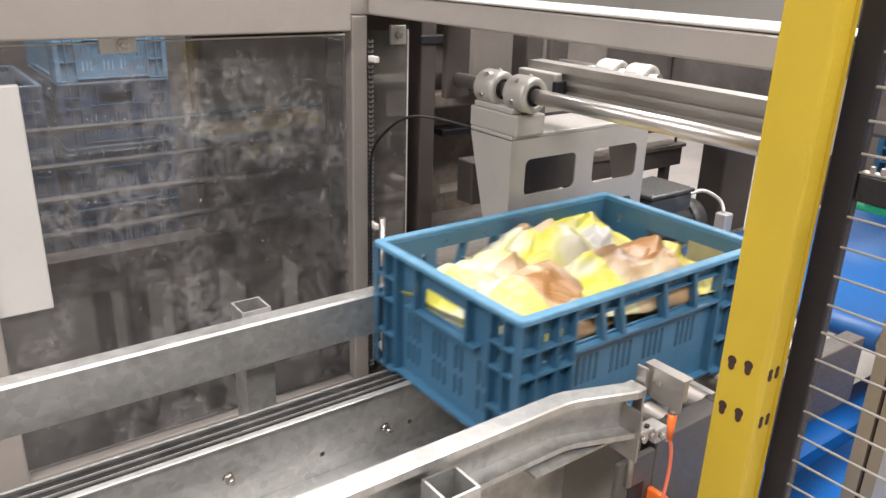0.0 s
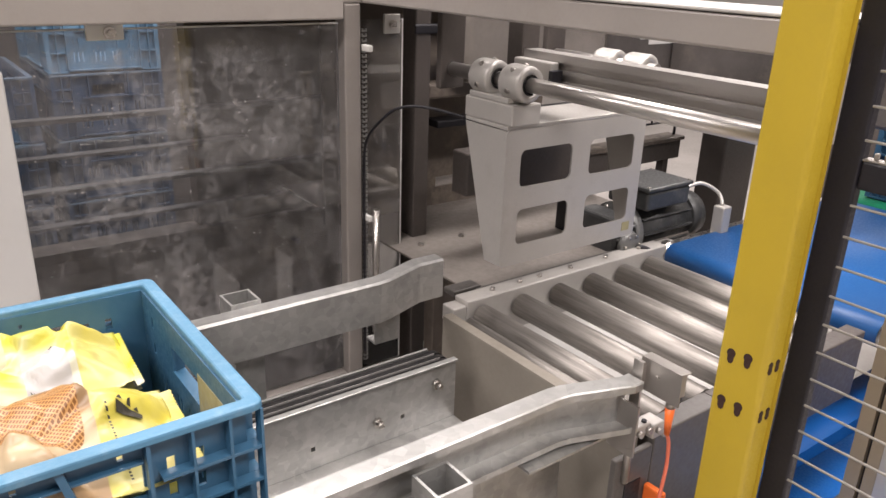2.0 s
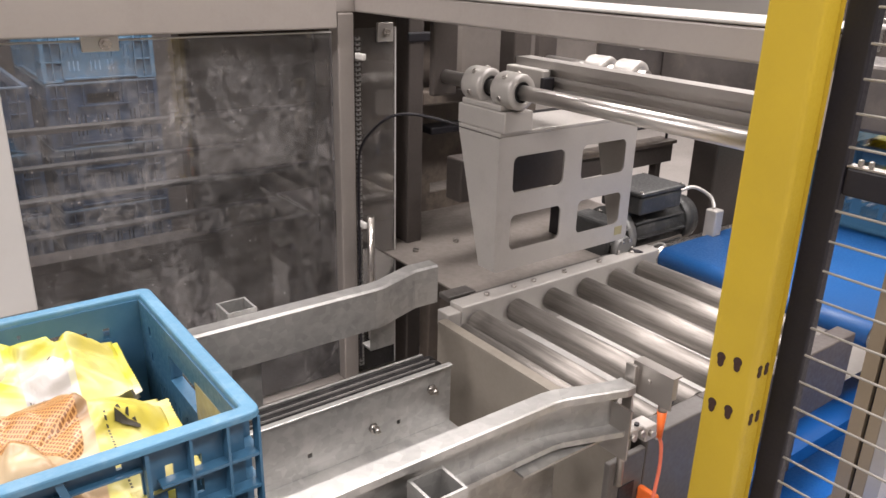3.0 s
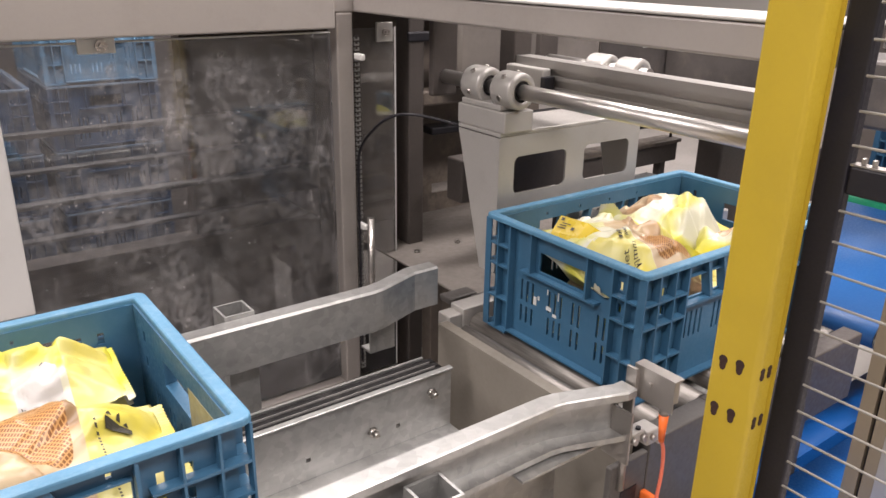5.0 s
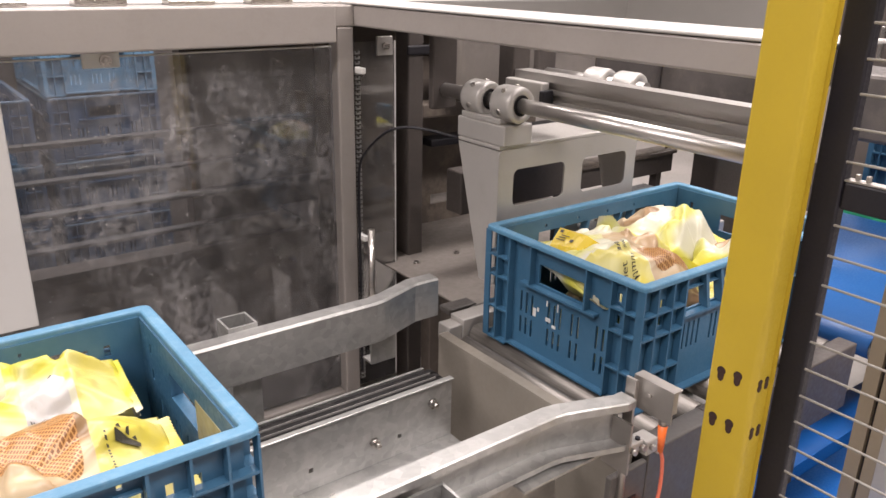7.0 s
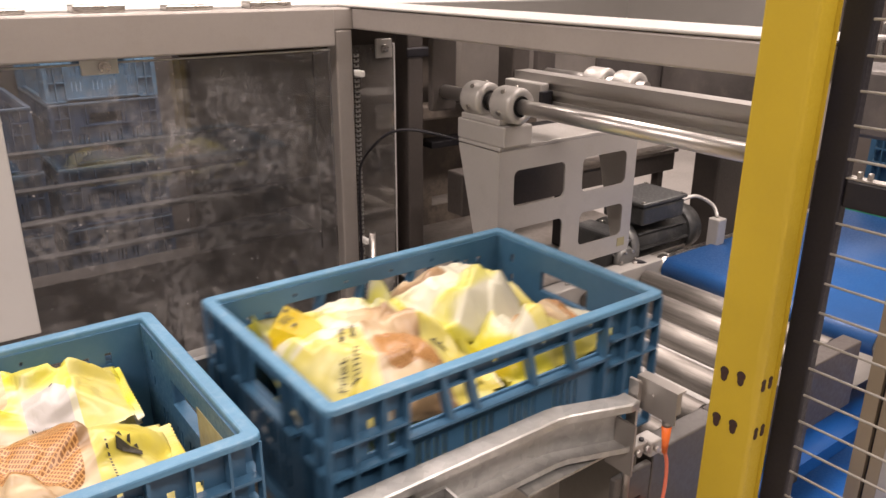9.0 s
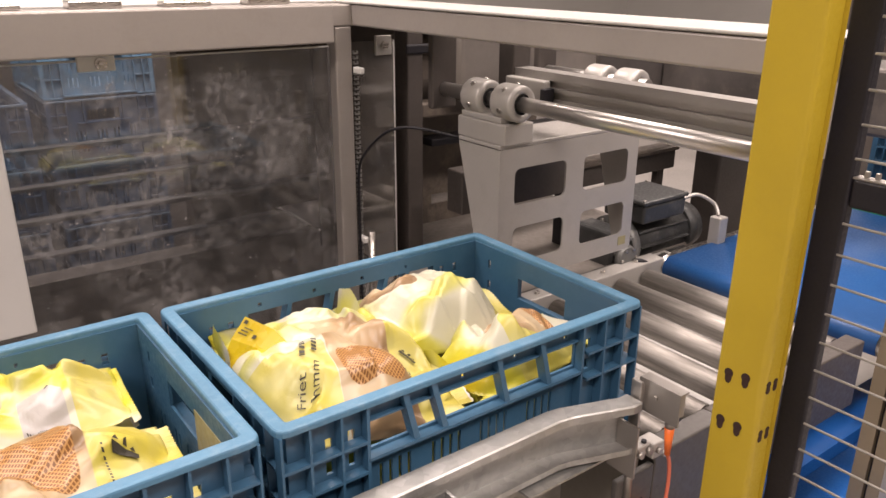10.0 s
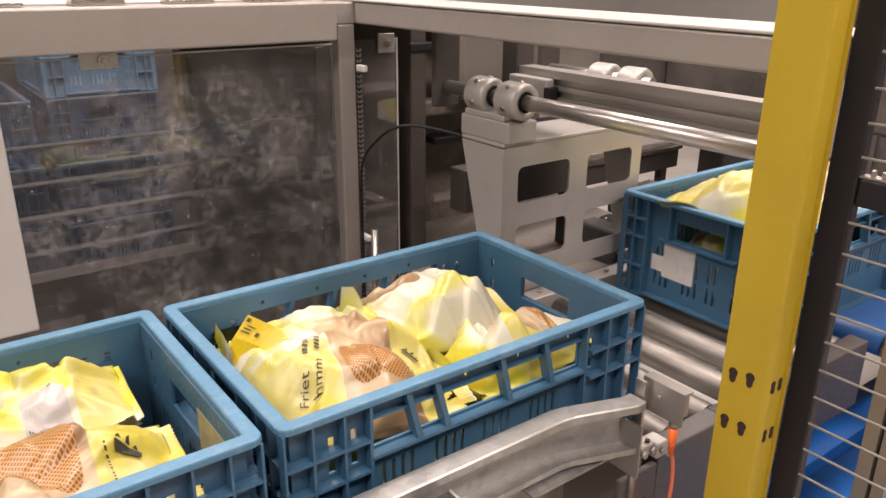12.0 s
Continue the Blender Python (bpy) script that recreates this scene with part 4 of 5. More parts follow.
housing = single("rear_housing", soft_box(1.02, 1.92, 0.7005, 0.76, 1.105, 1.285, 0.004), machine_dark, "dark machine housing behind the profile beam", "housing")
# bright slots painted as pale plates; the housing has no opening
part("pale_slot", boxes((1.30, 1.44, 0.6985, 0.7003, 1.222, 1.236), (1.34, 1.47, 0.6985, 0.7003, 1.206, 1.220)), white_sheet, housing, "pale strip put on for a bright slot in the housing")
single("inner_beam", soft_box(0.50, 0.90, 0.50, 0.56, 0.905, 1.010, 0.004), brown_dark, "dark brown beam behind the paddle", "beam")
single("inner_upright", soft_box(0.600, 0.612, 0.515, 0.545, 0.7455, 0.9045, 0.002), black_paint, "thin black upright behind the paddle", "upright", group="uprights behind the paddle")
single("inner_upright", soft_box(0.650, 0.660, 0.515, 0.545, 0.7455, 0.9045, 0.002), black_paint, "thin black upright behind the paddle", "upright", group="uprights behind the paddle")
single("inner_upright", soft_box(0.865, 0.895, 0.50, 0.56, 0.7455, 0.9045, 0.002), black_paint, "thin black upright behind the paddle", "upright", group="uprights behind the paddle")
grille = thing("wire_tray", "black wire tray on two rails behind the motor", "wire tray")
for k in range(16):
    part("wire", rod((1.10 + 0.036 * k, 0.80, 0.925), (1.10 + 0.036 * k, 0.80, 0.968 + 0.008 * (k % 3)), 0.0035, 8), black_paint, grille)
for z in (0.925, 0.950, 0.968):
    part("rail", rod((1.08, 0.80, z), (1.67, 0.80, z), 0.004, 8), black_paint, grille)
for x in (1.09, 1.66):
    part("foot", rod((x, 0.80, 0.8765), (x, 0.80, 0.925), 0.005, 8), black_paint, grille)
single("overhead_box", soft_box(1.45, 1.67, -0.35, 0.70, 1.06, 1.23, 0.01), machine_dark, "dark machine housing under the cover plate", "housing")

# ---- yellow guard post and wire fence ----
post = thing("guard_post", "yellow powder-coated guard post with keyhole slots", "post")


def pressed_column():
    """Folded sheet column whose outer corner waves a little along its height."""
    bm, last = bmesh.new(), None
    for i in range(116):
        z = 0.02 * i
        r = 0.0065 + 0.0042 * noise.noise(Vector((1.5, 0.0, z * 9.0))) + 0.0018 * noise.noise(Vector((4.5, 0.0, z * 31.0)))
        pts = [(0.279, -0.434), (0.279, -0.3675), (0.249, -0.3675), (0.2462, -0.3687), (0.245, -0.3715)]
        pts += [(0.245 + r - r * math.cos(radians(k)), -0.434 + r - r * math.sin(radians(k))) for k in (0, 22, 45, 68, 90)]
        now = [bm.verts.new((x, y, z)) for x, y in pts]
        if last:
            for k in range(len(pts)):
                f = bm.faces.new((last[k], last[(k + 1) % len(pts)], now[(k + 1) % len(pts)], now[k]))
                f.smooth = 4 <= k <= 8
        else:
            bm.faces.new(now[::-1])
        last = now
    bm.faces.new(last)
    return bm


column = part("column", pressed_column(), yellow_paint, post)
part("flange", boxes((0.2793, 0.2815, -0.4385, -0.38, 0.0, 2.3)), yellow_paint, post)
part("foot_plate", boxes((0.20, 0.2965, -0.50, -0.32, 0.0, 0.008)), yellow_paint, post)


def keyhole(r=0.0062, drop=0.011):
    bm = bmesh.new()
    pts = [(r * math.cos(radians(a)), r * math.sin(radians(a))) for a in range(-40, 221, 20)]
    pts += [(-0.0042, -drop), (-0.002, -drop - 0.0035), (0.002, -drop - 0.0035), (0.0042, -drop)]
    a = [bm.verts.new((-0.0004, y, z)) for y, z in pts]
    b = [bm.verts.new((0.0012, y, z)) for y, z in pts]
    bm.faces.new(a)
    bm.faces.new(b[::-1])
    for i in range(len(pts)):
        bm.faces.new((a[i], a[(i + 1) % len(pts)], b[(i + 1) % len(pts)], b[i]))
    return bm


key = part("keyhole", keyhole(), dark_hole, column, "dark keyhole slot")
key.matrix_basis = pose(0.2446, -0.385, 0.970)
again(key, pose(0.2446, -0.409, 0.973))
again(key, pose(0.2446, -0.383, 0.900))
again(key, pose(0.2446, -0.408, 0.901))
slim = part("keyhole", keyhole(0.0042, 0.010), dark_hole, column, "dark keyhole slot")
slim.matrix_basis = pose(0.2565, -0.4344, 0.971, 0, 0, 90)
for x in (0.2565, 0.2715):
    for z in (0.971, 0.900)[x < 0.26:]:
        again(slim, pose(x, -0.4344, z, 0, 0, 90))

fence = thing("wire_fence", "black framed safety fence of bright horizontal wires", "fence")
part("upright", soft_box(0.300, 0.318, -0.466, -0.430, 0.0, 2.3, 0.003), black_paint, fence)
part("crossbar", soft_box(0.302, 0.318, -1.3, -0.4662, 1.203, 1.237, 0.003), black_paint, fence)
# highlight on the crossbar's top edge, laid on as a bright strip
part("top_highlight", boxes((0.302, 0.318, -1.3, -0.4662, 1.2372, 1.2392)), plain_steel, fence, "bright strip for the highlight along the crossbar's top")
for y in (-0.478, -0.490):
    part("clip", soft_box(0.307, 0.313, y - 0.0025, y + 0.0025, 1.2394, 1.247, 0.001), plain_steel, fence, "small steel clip")
wire = part("wire", rod((0, -1.3, 0), (0, -0.4662, 0), 0.0017, 8), zinc, fence)
wire.matrix_basis = pose(0.299, 0, 1.184)
for k in range(-8, 22):
    z = 1.184 - 0.0384 * k
    if k and not 1.19 < z < 1.245:
        again(wire, pose(0.299, 0, z))
part("upright", soft_box(0.300, 0.328, -1.345, -1.3005, 0.0, 2.3, 0.003), black_paint, fence)


# ---- crates ----
def rim_frame(L, W, z0, z1, wide, r):
    """A rounded lip round the crate's top."""
    bm = bmesh.new()
    loops = []
    prof = ((0, z0), (0, z1 - r), (r * 0.3, z1 - r * 0.3), (r, z1), (wide - r, z1), (wide - r * 0.3, z1 - r * 0.3), (wide, z1 - r), (wide, z0))
    for inset, z in prof:
        a, b, c = L / 2 - inset, W / 2 - inset, max(0.004, 0.014 - inset)
        pts = []
        for sx, sy, s in ((1, 1, 0), (-1, 1, 90), (-1, -1, 180), (1, -1, 270)):
            pts += [(sx * (a - c) + c * math.cos(radians(s + k * 30)), sy * (b - c) + c * math.sin(radians(s + k * 30))) for k in range(4)]
        loops.append([bm.verts.new((x, y, z)) for x, y in pts])
    n = len(loops[0])
    for u, v in zip(loops, loops[1:] + loops[:1]):
        for i in range(n):
            bm.faces.new((u[i], u[(i + 1) % n], v[(i + 1) % n], v[i]))
    return bm


def make_crate(label, body, rim, worn=True):
    L, W, H = 0.6, 0.4, 0.24
    c = thing("plastic_crate", label, "crate", "blue crates")
    part("base", boxes((-0.284, 0.284, -0.184, 0.184, 0.006, 0.011), (-0.27, 0.27, -0.17, -0.15, 0.0, 0.006), (-0.27, 0.27, 0.15, 0.17, 0.0, 0.006)), body, c)
    slit = [(x, x + 0.0055, z0, z1) for g in (-0.13, -0.045, 0.035, 0.115) for x in (g, g + 0.014, g + 0.028, g + 0.042) for z0, z1 in ((0.085, 0.135),)]
    small = [(x, x + 0.009, z, z + 0.017) for x in (-0.235, -0.205, 0.196, 0.226) for z in (0.15, 0.182)]
    dots = [(x, x + 0.006, 0.2125, 0.2185) for x in (-0.155, -0.06, 0.03, 0.12)]
    long_mesh = holed(-0.283, 0.283, 0.011, 0.2314, 0.1785, 0.1825, [(-0.172, 0.182, 0.164, 0.204)] + slit + small + dots)
    wall = part("long_wall", long_mesh, body, c)
    again(wall, pose(0, 0, 0, 0, 0, 180))
    hand = [(-0.058, 0.058, 0.158, 0.196)]
    slit = [(y, y + 0.0055, z0, z1) for y in (-0.105, -0.09, -0.075, -0.03, -0.015, 0.0, 0.03, 0.045, 0.09, 0.105) for z0, z1 in ((0.04, 0.075), (0.085, 0.128))]
    small = [(y, y + 0.008, z, z + 0.016) for y in (-0.14, 0.132) for z in (0.15, 0.19)]
    wall = part("short_wall", holed(-0.1783, 0.1783, 0.011, 0.2314, 0.2785, 0.2825, hand + slit + small, "x"), body, c)
    again(wall, pose(0, 0, 0, 0, 0, 180))
    # paler rim colour stands for light falling on the crate's top
    part("rim", rim_frame(L, W, 0.2315, H, 0.0190, 0.0030), rim, c, "worn rim, coloured paler as if lit from above")
    # slanting bars in the openings of the long walls
    for x, lean in ((-0.112, 0.018), (-0.034, 0.018), (0.070, 0.020), (0.114, 0.018)):
        bar = bmesh.new()
        vs = [bar.verts.new((x + sx * 0.0040 + (lean if k else 0), y, z)) for k, z in ((0, 0.160), (1, 0.2312)) for sx, y in ((-1, 0.1786), (1, 0.1786), (1, 0.196), (-1, 0.196))]
        for f in ((0, 1, 2, 3), (4, 7, 6, 5), (0, 4, 5, 1), (1, 5, 6, 2), (2, 6, 7, 3), (3, 7, 4, 0)):
            bar.faces.new([vs[i] for i in f])
        slat = part("window_bar", bar, body, c)
        again(slat, pose(0, 0, 0, 0, 0, 180))
    for name, d in (("ledge", (-0.176, 0.186, 0.1828, 0.1975, 0.1555, 0.1600)), ("ledge", (-0.172, 0.182, 0.1828, 0.1900, 0.2055, 0.2080)), ("ledge", (-0.176, 0.186, 0.1828, 0.1975, 0.0110, 0.0150)),
                    ("rib", (-0.178, -0.174, 0.1828, 0.1975, 0.0152, 0.2313)), ("rib", (0.183, 0.187, 0.1828, 0.1975, 0.0152, 0.2313)),
                    ("ledge", (0.2828, 0.2975, -0.095, 0.095, 0.1490, 0.1535)), ("ledge", (0.2828, 0.2975, -0.128, 0.128, 0.0110, 0.0150)), ("rib", (0.2828, 0.2975, -0.130, -0.126, 0.0152, 0.2313)),
                    ("rib", (0.2828, 0.2975, 0.126, 0.130, 0.0152, 0.2313)), ("rib", (0.2828, 0.2975, -0.072, -0.068, 0.1537, 0.2313)), ("rib", (0.2828, 0.2975, 0.068, 0.072, 0.1537, 0.2313))):
        again(part(name, boxes(d), body, c), pose(0, 0, 0, 0, 0, 180))
    # ribbed corners: upright webs crossed by ledges on both faces
    dims = [("rib", (x - 0.003, x, 0.1828, 0.1985, 0.004, 0.2313)) for x in (0.297, 0.262, 0.222)]
    dims.append(("rib", (0.2828, 0.2985, 0.159, 0.162, 0.004, 0.2313)))
    for z in (0.004, 0.072, 0.140, 0.182):
        dims.append(("ledge", (0.1872, 0.2938, 0.1829, 0.1980, z, z + 0.004)))
        dims.append(("ledge", (0.2829, 0.2980, 0.1302, 0.1588, z, z + 0.004)))
        dims.append(("ledge", (0.2829, 0.2980, 0.1622, 0.1824, z, z + 0.004)))
    for name, d in dims:
        again(part(name, boxes(d), body, c), pose(0, 0, 0, 0, 0, 180))
        e = (-d[1], -d[0], *d[2:])
        again(part(name, boxes(e), body, c), pose(0, 0, 0, 0, 0, 180))
    return c


# ---- bags of potatoes ----
def lift(x, y, L, W, H, seed):
    """Height of a bag's upper film over its own plane."""
    u, v = min(1, abs(2 * x / L)), min(1, abs(2 * y / W))
    full = (1 - u ** 7) ** 0.8 * (1 - v ** 6) ** 0.75
    # taut film: the lowest of a cap and several sloping planes, softly joined
    total = (H * 0.74) ** -26
    for k in range(8):
        r = noise.cell_vector(Vector((seed * 3.7 + 0.5, k * 1.3 + 0.5, 0.5)))
        a = radians(45 * k + 40 * r.x)
        c, q = math.cos(a), math.sin(a)
        far = 1.06 * math.hypot(c * L / 2, q * W / 2)
        plane = H / far * (0.95 + 1.1 * abs(r.y)) * (far - x * c - y * q) + 0.006
        total += max(plane, 0.003) ** -26
    taut = 1.22 * total ** (-1 / 26)
    lumps = 0.06 * noise.noise(Vector((x * 10, y * 10, seed * 7.3)))
    # facets of crumpled film: tilted planes that meet in soft creases
    facet = 0.0
    for scale, steep in ((8.0, 0.38), (17.0, 0.46), (40.0, 0.20)):
        p = Vector((x * scale, y * scale, seed * 3.3))
        d, near = noise.voronoi(p)
        total = weight = 0.0
        for dist, q in zip(d, near):
            w = 1.0 / (dist ** 20 + 1e-12)
            lean = noise.noise_vector(q * 5.3)
            total += w * (lean.x * (p.x - q.x) + lean.y * (p.y - q.y) + 0.4 * lean.z) / scale
            weight += w
        facet += steep * 2.0 * total / weight
    return max(0.0, full * (taut + H * lumps + facet))


def make_bag(label, film, L, W, H, seed, fins=(25, 25), reach=(0.022, 0.022), nu=84, nv=64):
    b = thing("potato_bag", label, "bag of potatoes", "bags in the crates")
    bm = bmesh.new()
    top, low = [], []
    for i in range(nu + 1):
        x = (i / nu - 0.5) * L
        pinch = 1 - 0.14 * abs(2 * x / L) ** 4
        rt, rl = [], []
        for j in range(nv + 1):
            y = (j / nv - 0.5) * W
            h = lift(x, y, L, W, H, seed)
            wob = 0.006 * noise.noise(Vector((x * 22, seed * 2.0, 1.5)))
            rt.append(bm.verts.new((x, y * pinch + wob, 0.35 * H + h * 0.65)))
            edge = i in (0, nu) or j in (0, nv)
            rl.append(rt[-1] if edge else bm.verts.new((x, y * pinch + wob, 0.35 * H * (1 - min(1, h / H) * 0.95))))
        top.append(rt)
        low.append(rl)
    for i in range(nu):
        for j in range(nv):
            bm.faces.new((top[i][j], top[i + 1][j], top[i + 1][j + 1], top[i][j + 1])).smooth = True
            bm.faces.new((low[i][j + 1], low[i + 1][j + 1], low[i + 1][j], low[i][j])).smooth = True
    part("film", bm, film, b)
    # crimped seals: a wavy strip with a toothed edge at either end
    for s, tilt, deep in ((-1, fins[0], reach[0]), (1, fins[1], reach[1])):
        bm, last = bmesh.new(), None
        n = 48
        for j in range(n + 1):
            y = (j / n - 0.5) * W * 0.77
            wob = 0.006 * noise.noise(Vector((s * L / 2 * 22, seed * 2.0, 1.5)))
            wave = 0.004 * math.sin(y * 60 + seed) + 0.006 * noise.noise(Vector((y * 20, seed, s)))
            out = deep * (max(0.25, 1 - 1.3 * abs(j / n - 0.8)) if deep > 0.03 else 1.0) + (0.0018 if j % 2 else 0)
            c, t = math.cos(radians(tilt)), math.sin(radians(tilt))
            a = Vector((s * (L / 2 - 0.004), y + wob, 0.35 * H))
            e = a + Vector((s * out * c - wave * t * s, 0, out * t + wave * c))
            k = 0.0007
            now = [bm.verts.new(p) for p in (a + Vector((0, 0, k)), e + Vector((0, 0, k)), e - Vector((0, 0, k)), a - Vector((0, 0, k)))]
            if last:
                for q in range(4):
                    bm.faces.new((last[q], last[(q + 1) % 4], now[(q + 1) % 4], now[q]))
            else:
                bm.faces.new(now)
            last = now
        bm.faces.new(last[::-1])
        part("seal", bm, film, b, "crimped end seal")
    b["dims"] = (L, W, H, seed)
    return b


def print_bars(b, *rows):
    for r in rows:
        drape(b, "printed_line", r, ink, "small dark print")


def drape(b, name, polys, material, label=""):
    """Thin print on a bag's film: flat shapes laid on its height."""
    L, W, H, seed = b["dims"]
    bm = bmesh.new()
    for pts in polys:
        bm.faces.new([bm.verts.new((x, y, 0)) for x, y in pts])
    bmesh.ops.subdivide_edges(bm, edges=[e for e in bm.edges if e.calc_length() > 0.006], cuts=3, use_grid_fill=True)
    bmesh.ops.triangulate(bm, faces=bm.faces[:])
    for v in bm.verts:
        v.co.z = 0.35 * H + 0.65 * lift(v.co.x, v.co.y, L, W, H, seed) + 0.0045
    return part(name, bm, material, b, label)


def print_words(b, words, x, y, turn, size):
    cu = bpy.data.curves.new("print", "FONT")
    cu.body, cu.size = words, size
    tmp = new("print", cu)
    bpy.context.view_layer.update()
    me = bpy.data.meshes.new_from_object(tmp.evaluated_get(bpy.context.evaluated_depsgraph_get()))
    bpy.data.objects.remove(tmp)
    L, W, H, seed = b["dims"]
    me.transform(pose(x, y, 0, 0, 0, turn))
    for v in me.vertices:
        v.co.z = 0.35 * H + 0.65 * lift(v.co.x, v.co.y, L, W, H, seed) + 0.0065
    me.materials.append(ink)
    ob = new("printed_word", me)
    ob.parent = b
    return ob


def bar_row(x, y, turn, widths, h, gap):
    """Bars in place of words too small to read."""
    out, at = [], 0.0
    c, s = math.cos(radians(turn)), math.sin(radians(turn))
    for w in widths:
        out.append([(x + (at + u) * c - v * s, y + (at + u) * s + v * c) for u, v in ((0, 0), (w, 0), (w, h), (0, h))])
        at += w + gap
    return out


def emblem(b, x, y, turn, k=1.0):
    """A dark tilted box with sprigs above it."""
    c, s = math.cos(radians(turn)), math.sin(radians(turn))
    shapes = [[(-0.022, -0.006), (0.020, -0.009), (0.024, 0.004), (-0.018, 0.005)], [(-0.016, 0.007), (-0.006, 0.008), (-0.008, 0.016), (-0.013, 0.012)], [(0.0, 0.007), (0.006, 0.007), (0.010, 0.018), (0.004, 0.014)], [(0.010, 0.007), (0.019, 0.006), (0.018, 0.012)]]
    drape(b, "emblem", [[(x + k * (u * c - v * s), y + k * (u * s + v * c)) for u, v in p] for p in shapes], ink, "dark printed emblem")


film_a = bag_film("film_net_front", (0.022, -0.075, 0.052, 0.125), (0.022, -0.080, 0.044, 0.036), (0.3, 0.1, 0), [(0.115, 0.0, 0.044, 0.3), (-0.085, -0.10, 0.055, 0.065)])
film_b = bag_film("film_pale_back", (-0.055, 0.045, 0.045, 0.040), (0.3, 0.3, 0.02, 0.02), (1.7, 0.4, 0.5), [(0.135, 0.0, 0.025, 0.3)])
film_c = bag_film("film_potato_end", (0.040, 0.02, 0.050, 0.055), (0.085, 0.0, 0.030, 0.045), (2.9, 1.3, 0.2), [(0.03, -0.06, 0.07, 0.04)])
film_d = bag_film("film_broad_picture", (0.000, 0.0, 0.080, 0.3), (0.026, 0.000, 0.042, 0.050), (4.1, 2.2, 0.9), [(0.135, 0.0, 0.060, 0.3)])
film_e = bag_film("film_label_patch", (-0.020, 0.030, 0.050, 0.050), (0.3, 0.3, 0.02, 0.02), (5.3, 0.9, 0.4), [(0.130, 0.0, 0.028, 0.3)], (0.068, -0.038, 0.026, 0.032), pale=0.06)

film_f = bag_film("film_plain_yellow", (0.3, 0.3, 0.02, 0.02), (0.3, 0.3, 0.02, 0.02), (7.1, 3.4, 0.6), [(-0.02, 0.0, 0.10, 0.3)])
crate_e = make_crate("blue plastic crate of potato bags standing on the belt conveyor", crate_blue, crate_rim)
crate_f = copy_thing(crate_e, pose(0, 0, 0))
tagged(crate_f, "blue plastic crate of potato bags rolled on from the rollers")
crate_i = copy_thing(crate_e, pose(0, 0, 0))
tagged(crate_i, "blue plastic crate of bags with a torn paper label")
part("old_sticker", boxes((0.2776, 0.2783, -0.165, -0.045, 0.125, 0.205)), sticker, crate_e, "worn yellow sticker inside the crate")
part("torn_label", boxes((-0.2836, -0.2828, 0.005, 0.085, 0.065, 0.145), (-0.2836, -0.2828, 0.085, 0.115, 0.075, 0.110)), paper_white, crate_i, "torn white paper label")
for y, z, w, h in ((0.060, 0.088, 0.008, 0.017), (0.052, 0.101, 0.005, 0.008), (0.020, 0.090, 0.013, 0.008), (0.006, 0.082, 0.010, 0.006), (0.002, 0.118, 0.003, 0.016), (0.030, 0.120, 0.003, 0.011)):
    part("label_scrap", boxes((-0.2836, -0.2828, y, y + w, z, z + h)), paper_white, crate_f, "scrap of a torn paper label")

LOAD = []


def load(crate, bag, m):
    LOAD.append((crate, bag, m))
    bag.matrix_basis = m
    return bag


# crate of the first run
bag = load("E", make_bag("yellow film bag of potatoes with a white label patch", film_e, 0.33, 0.19, 0.100, 1.0, (35, 20), (0.02, 0.008)), pose(0.066, 0.096, 0.138, 2, -2, -3))
print_bars(bag, bar_row(0.046, -0.060, 6, (0.0016,) * 5 + (0.0008,) * 3 + (0.0016,) * 4, 0.0030, 0.0012), bar_row(0.076, -0.014, 40, (0.006,), 0.0016, 0.001))
bag = load("E", make_bag("yellow film bag with a brown net window and dark print", film_d, 0.33, 0.190, 0.095, 2.0, (15, 8), (0.02, 0.014)), pose(0.068, -0.086, 0.146, 3, 1, -4))
emblem(bag, 0.114, -0.006, 8, 0.62)
print_bars(bag, bar_row(0.090, -0.010, -82, (0.0020,) * 6 + (0.0006,) + (0.0018,) * 3, 0.0024, 0.0014), bar_row(0.096, -0.050, -82, (0.0020,) * 3 + (0.0006,) + (0.0020,) * 5, 0.0026, 0.0014))
load("E", make_bag("yellow film bag of potatoes with pale clouds", film_a, 0.25, 0.33, 0.10, 3.0, (60, 10)), pose(-0.145, 0.0, 0.122, 0, -2, 4))
load("E", make_bag("yellow film bag of potatoes under the others", film_c, 0.27, 0.33, 0.13, 4.0), pose(-0.11, 0.0, 0.011, 0, 0, 90))
load("E", make_bag("yellow film bag of potatoes under the others", film_b, 0.27, 0.28, 0.13, 5.0), pose(0.115, 0.0, 0.011, 0, 0, 90))
# crate of the second run
bag = load("F", make_bag("yellow film bag with a brown net window and lettering", film_a, 0.29, 0.33, 0.102, 6.0, (92, 20), (0.036, 0.020)), pose(-0.128, 0.004, 0.132, 4, 5, -10))
print_words(bag, "Friet", -0.076, -0.118, 76, 0.0155)
print_words(bag, "Pomm", -0.059, -0.119, 76, 0.0155)
print_bars(bag, bar_row(-0.064, -0.066, 76, (0.003, 0.004, 0.003, 0.004, 0.003), 0.007, 0.002), bar_row(-0.046, -0.058, 76, (0.004, 0.003, 0.004, 0.003), 0.007, 0.002), bar_row(0.082, -0.090, 80, (0.003,) * 8, 0.0045, 0.0014))
emblem(bag, 0.102, -0.026, -28, 0.6)
back = LOAD[-1][2].inverted()
flap = bmesh.new()
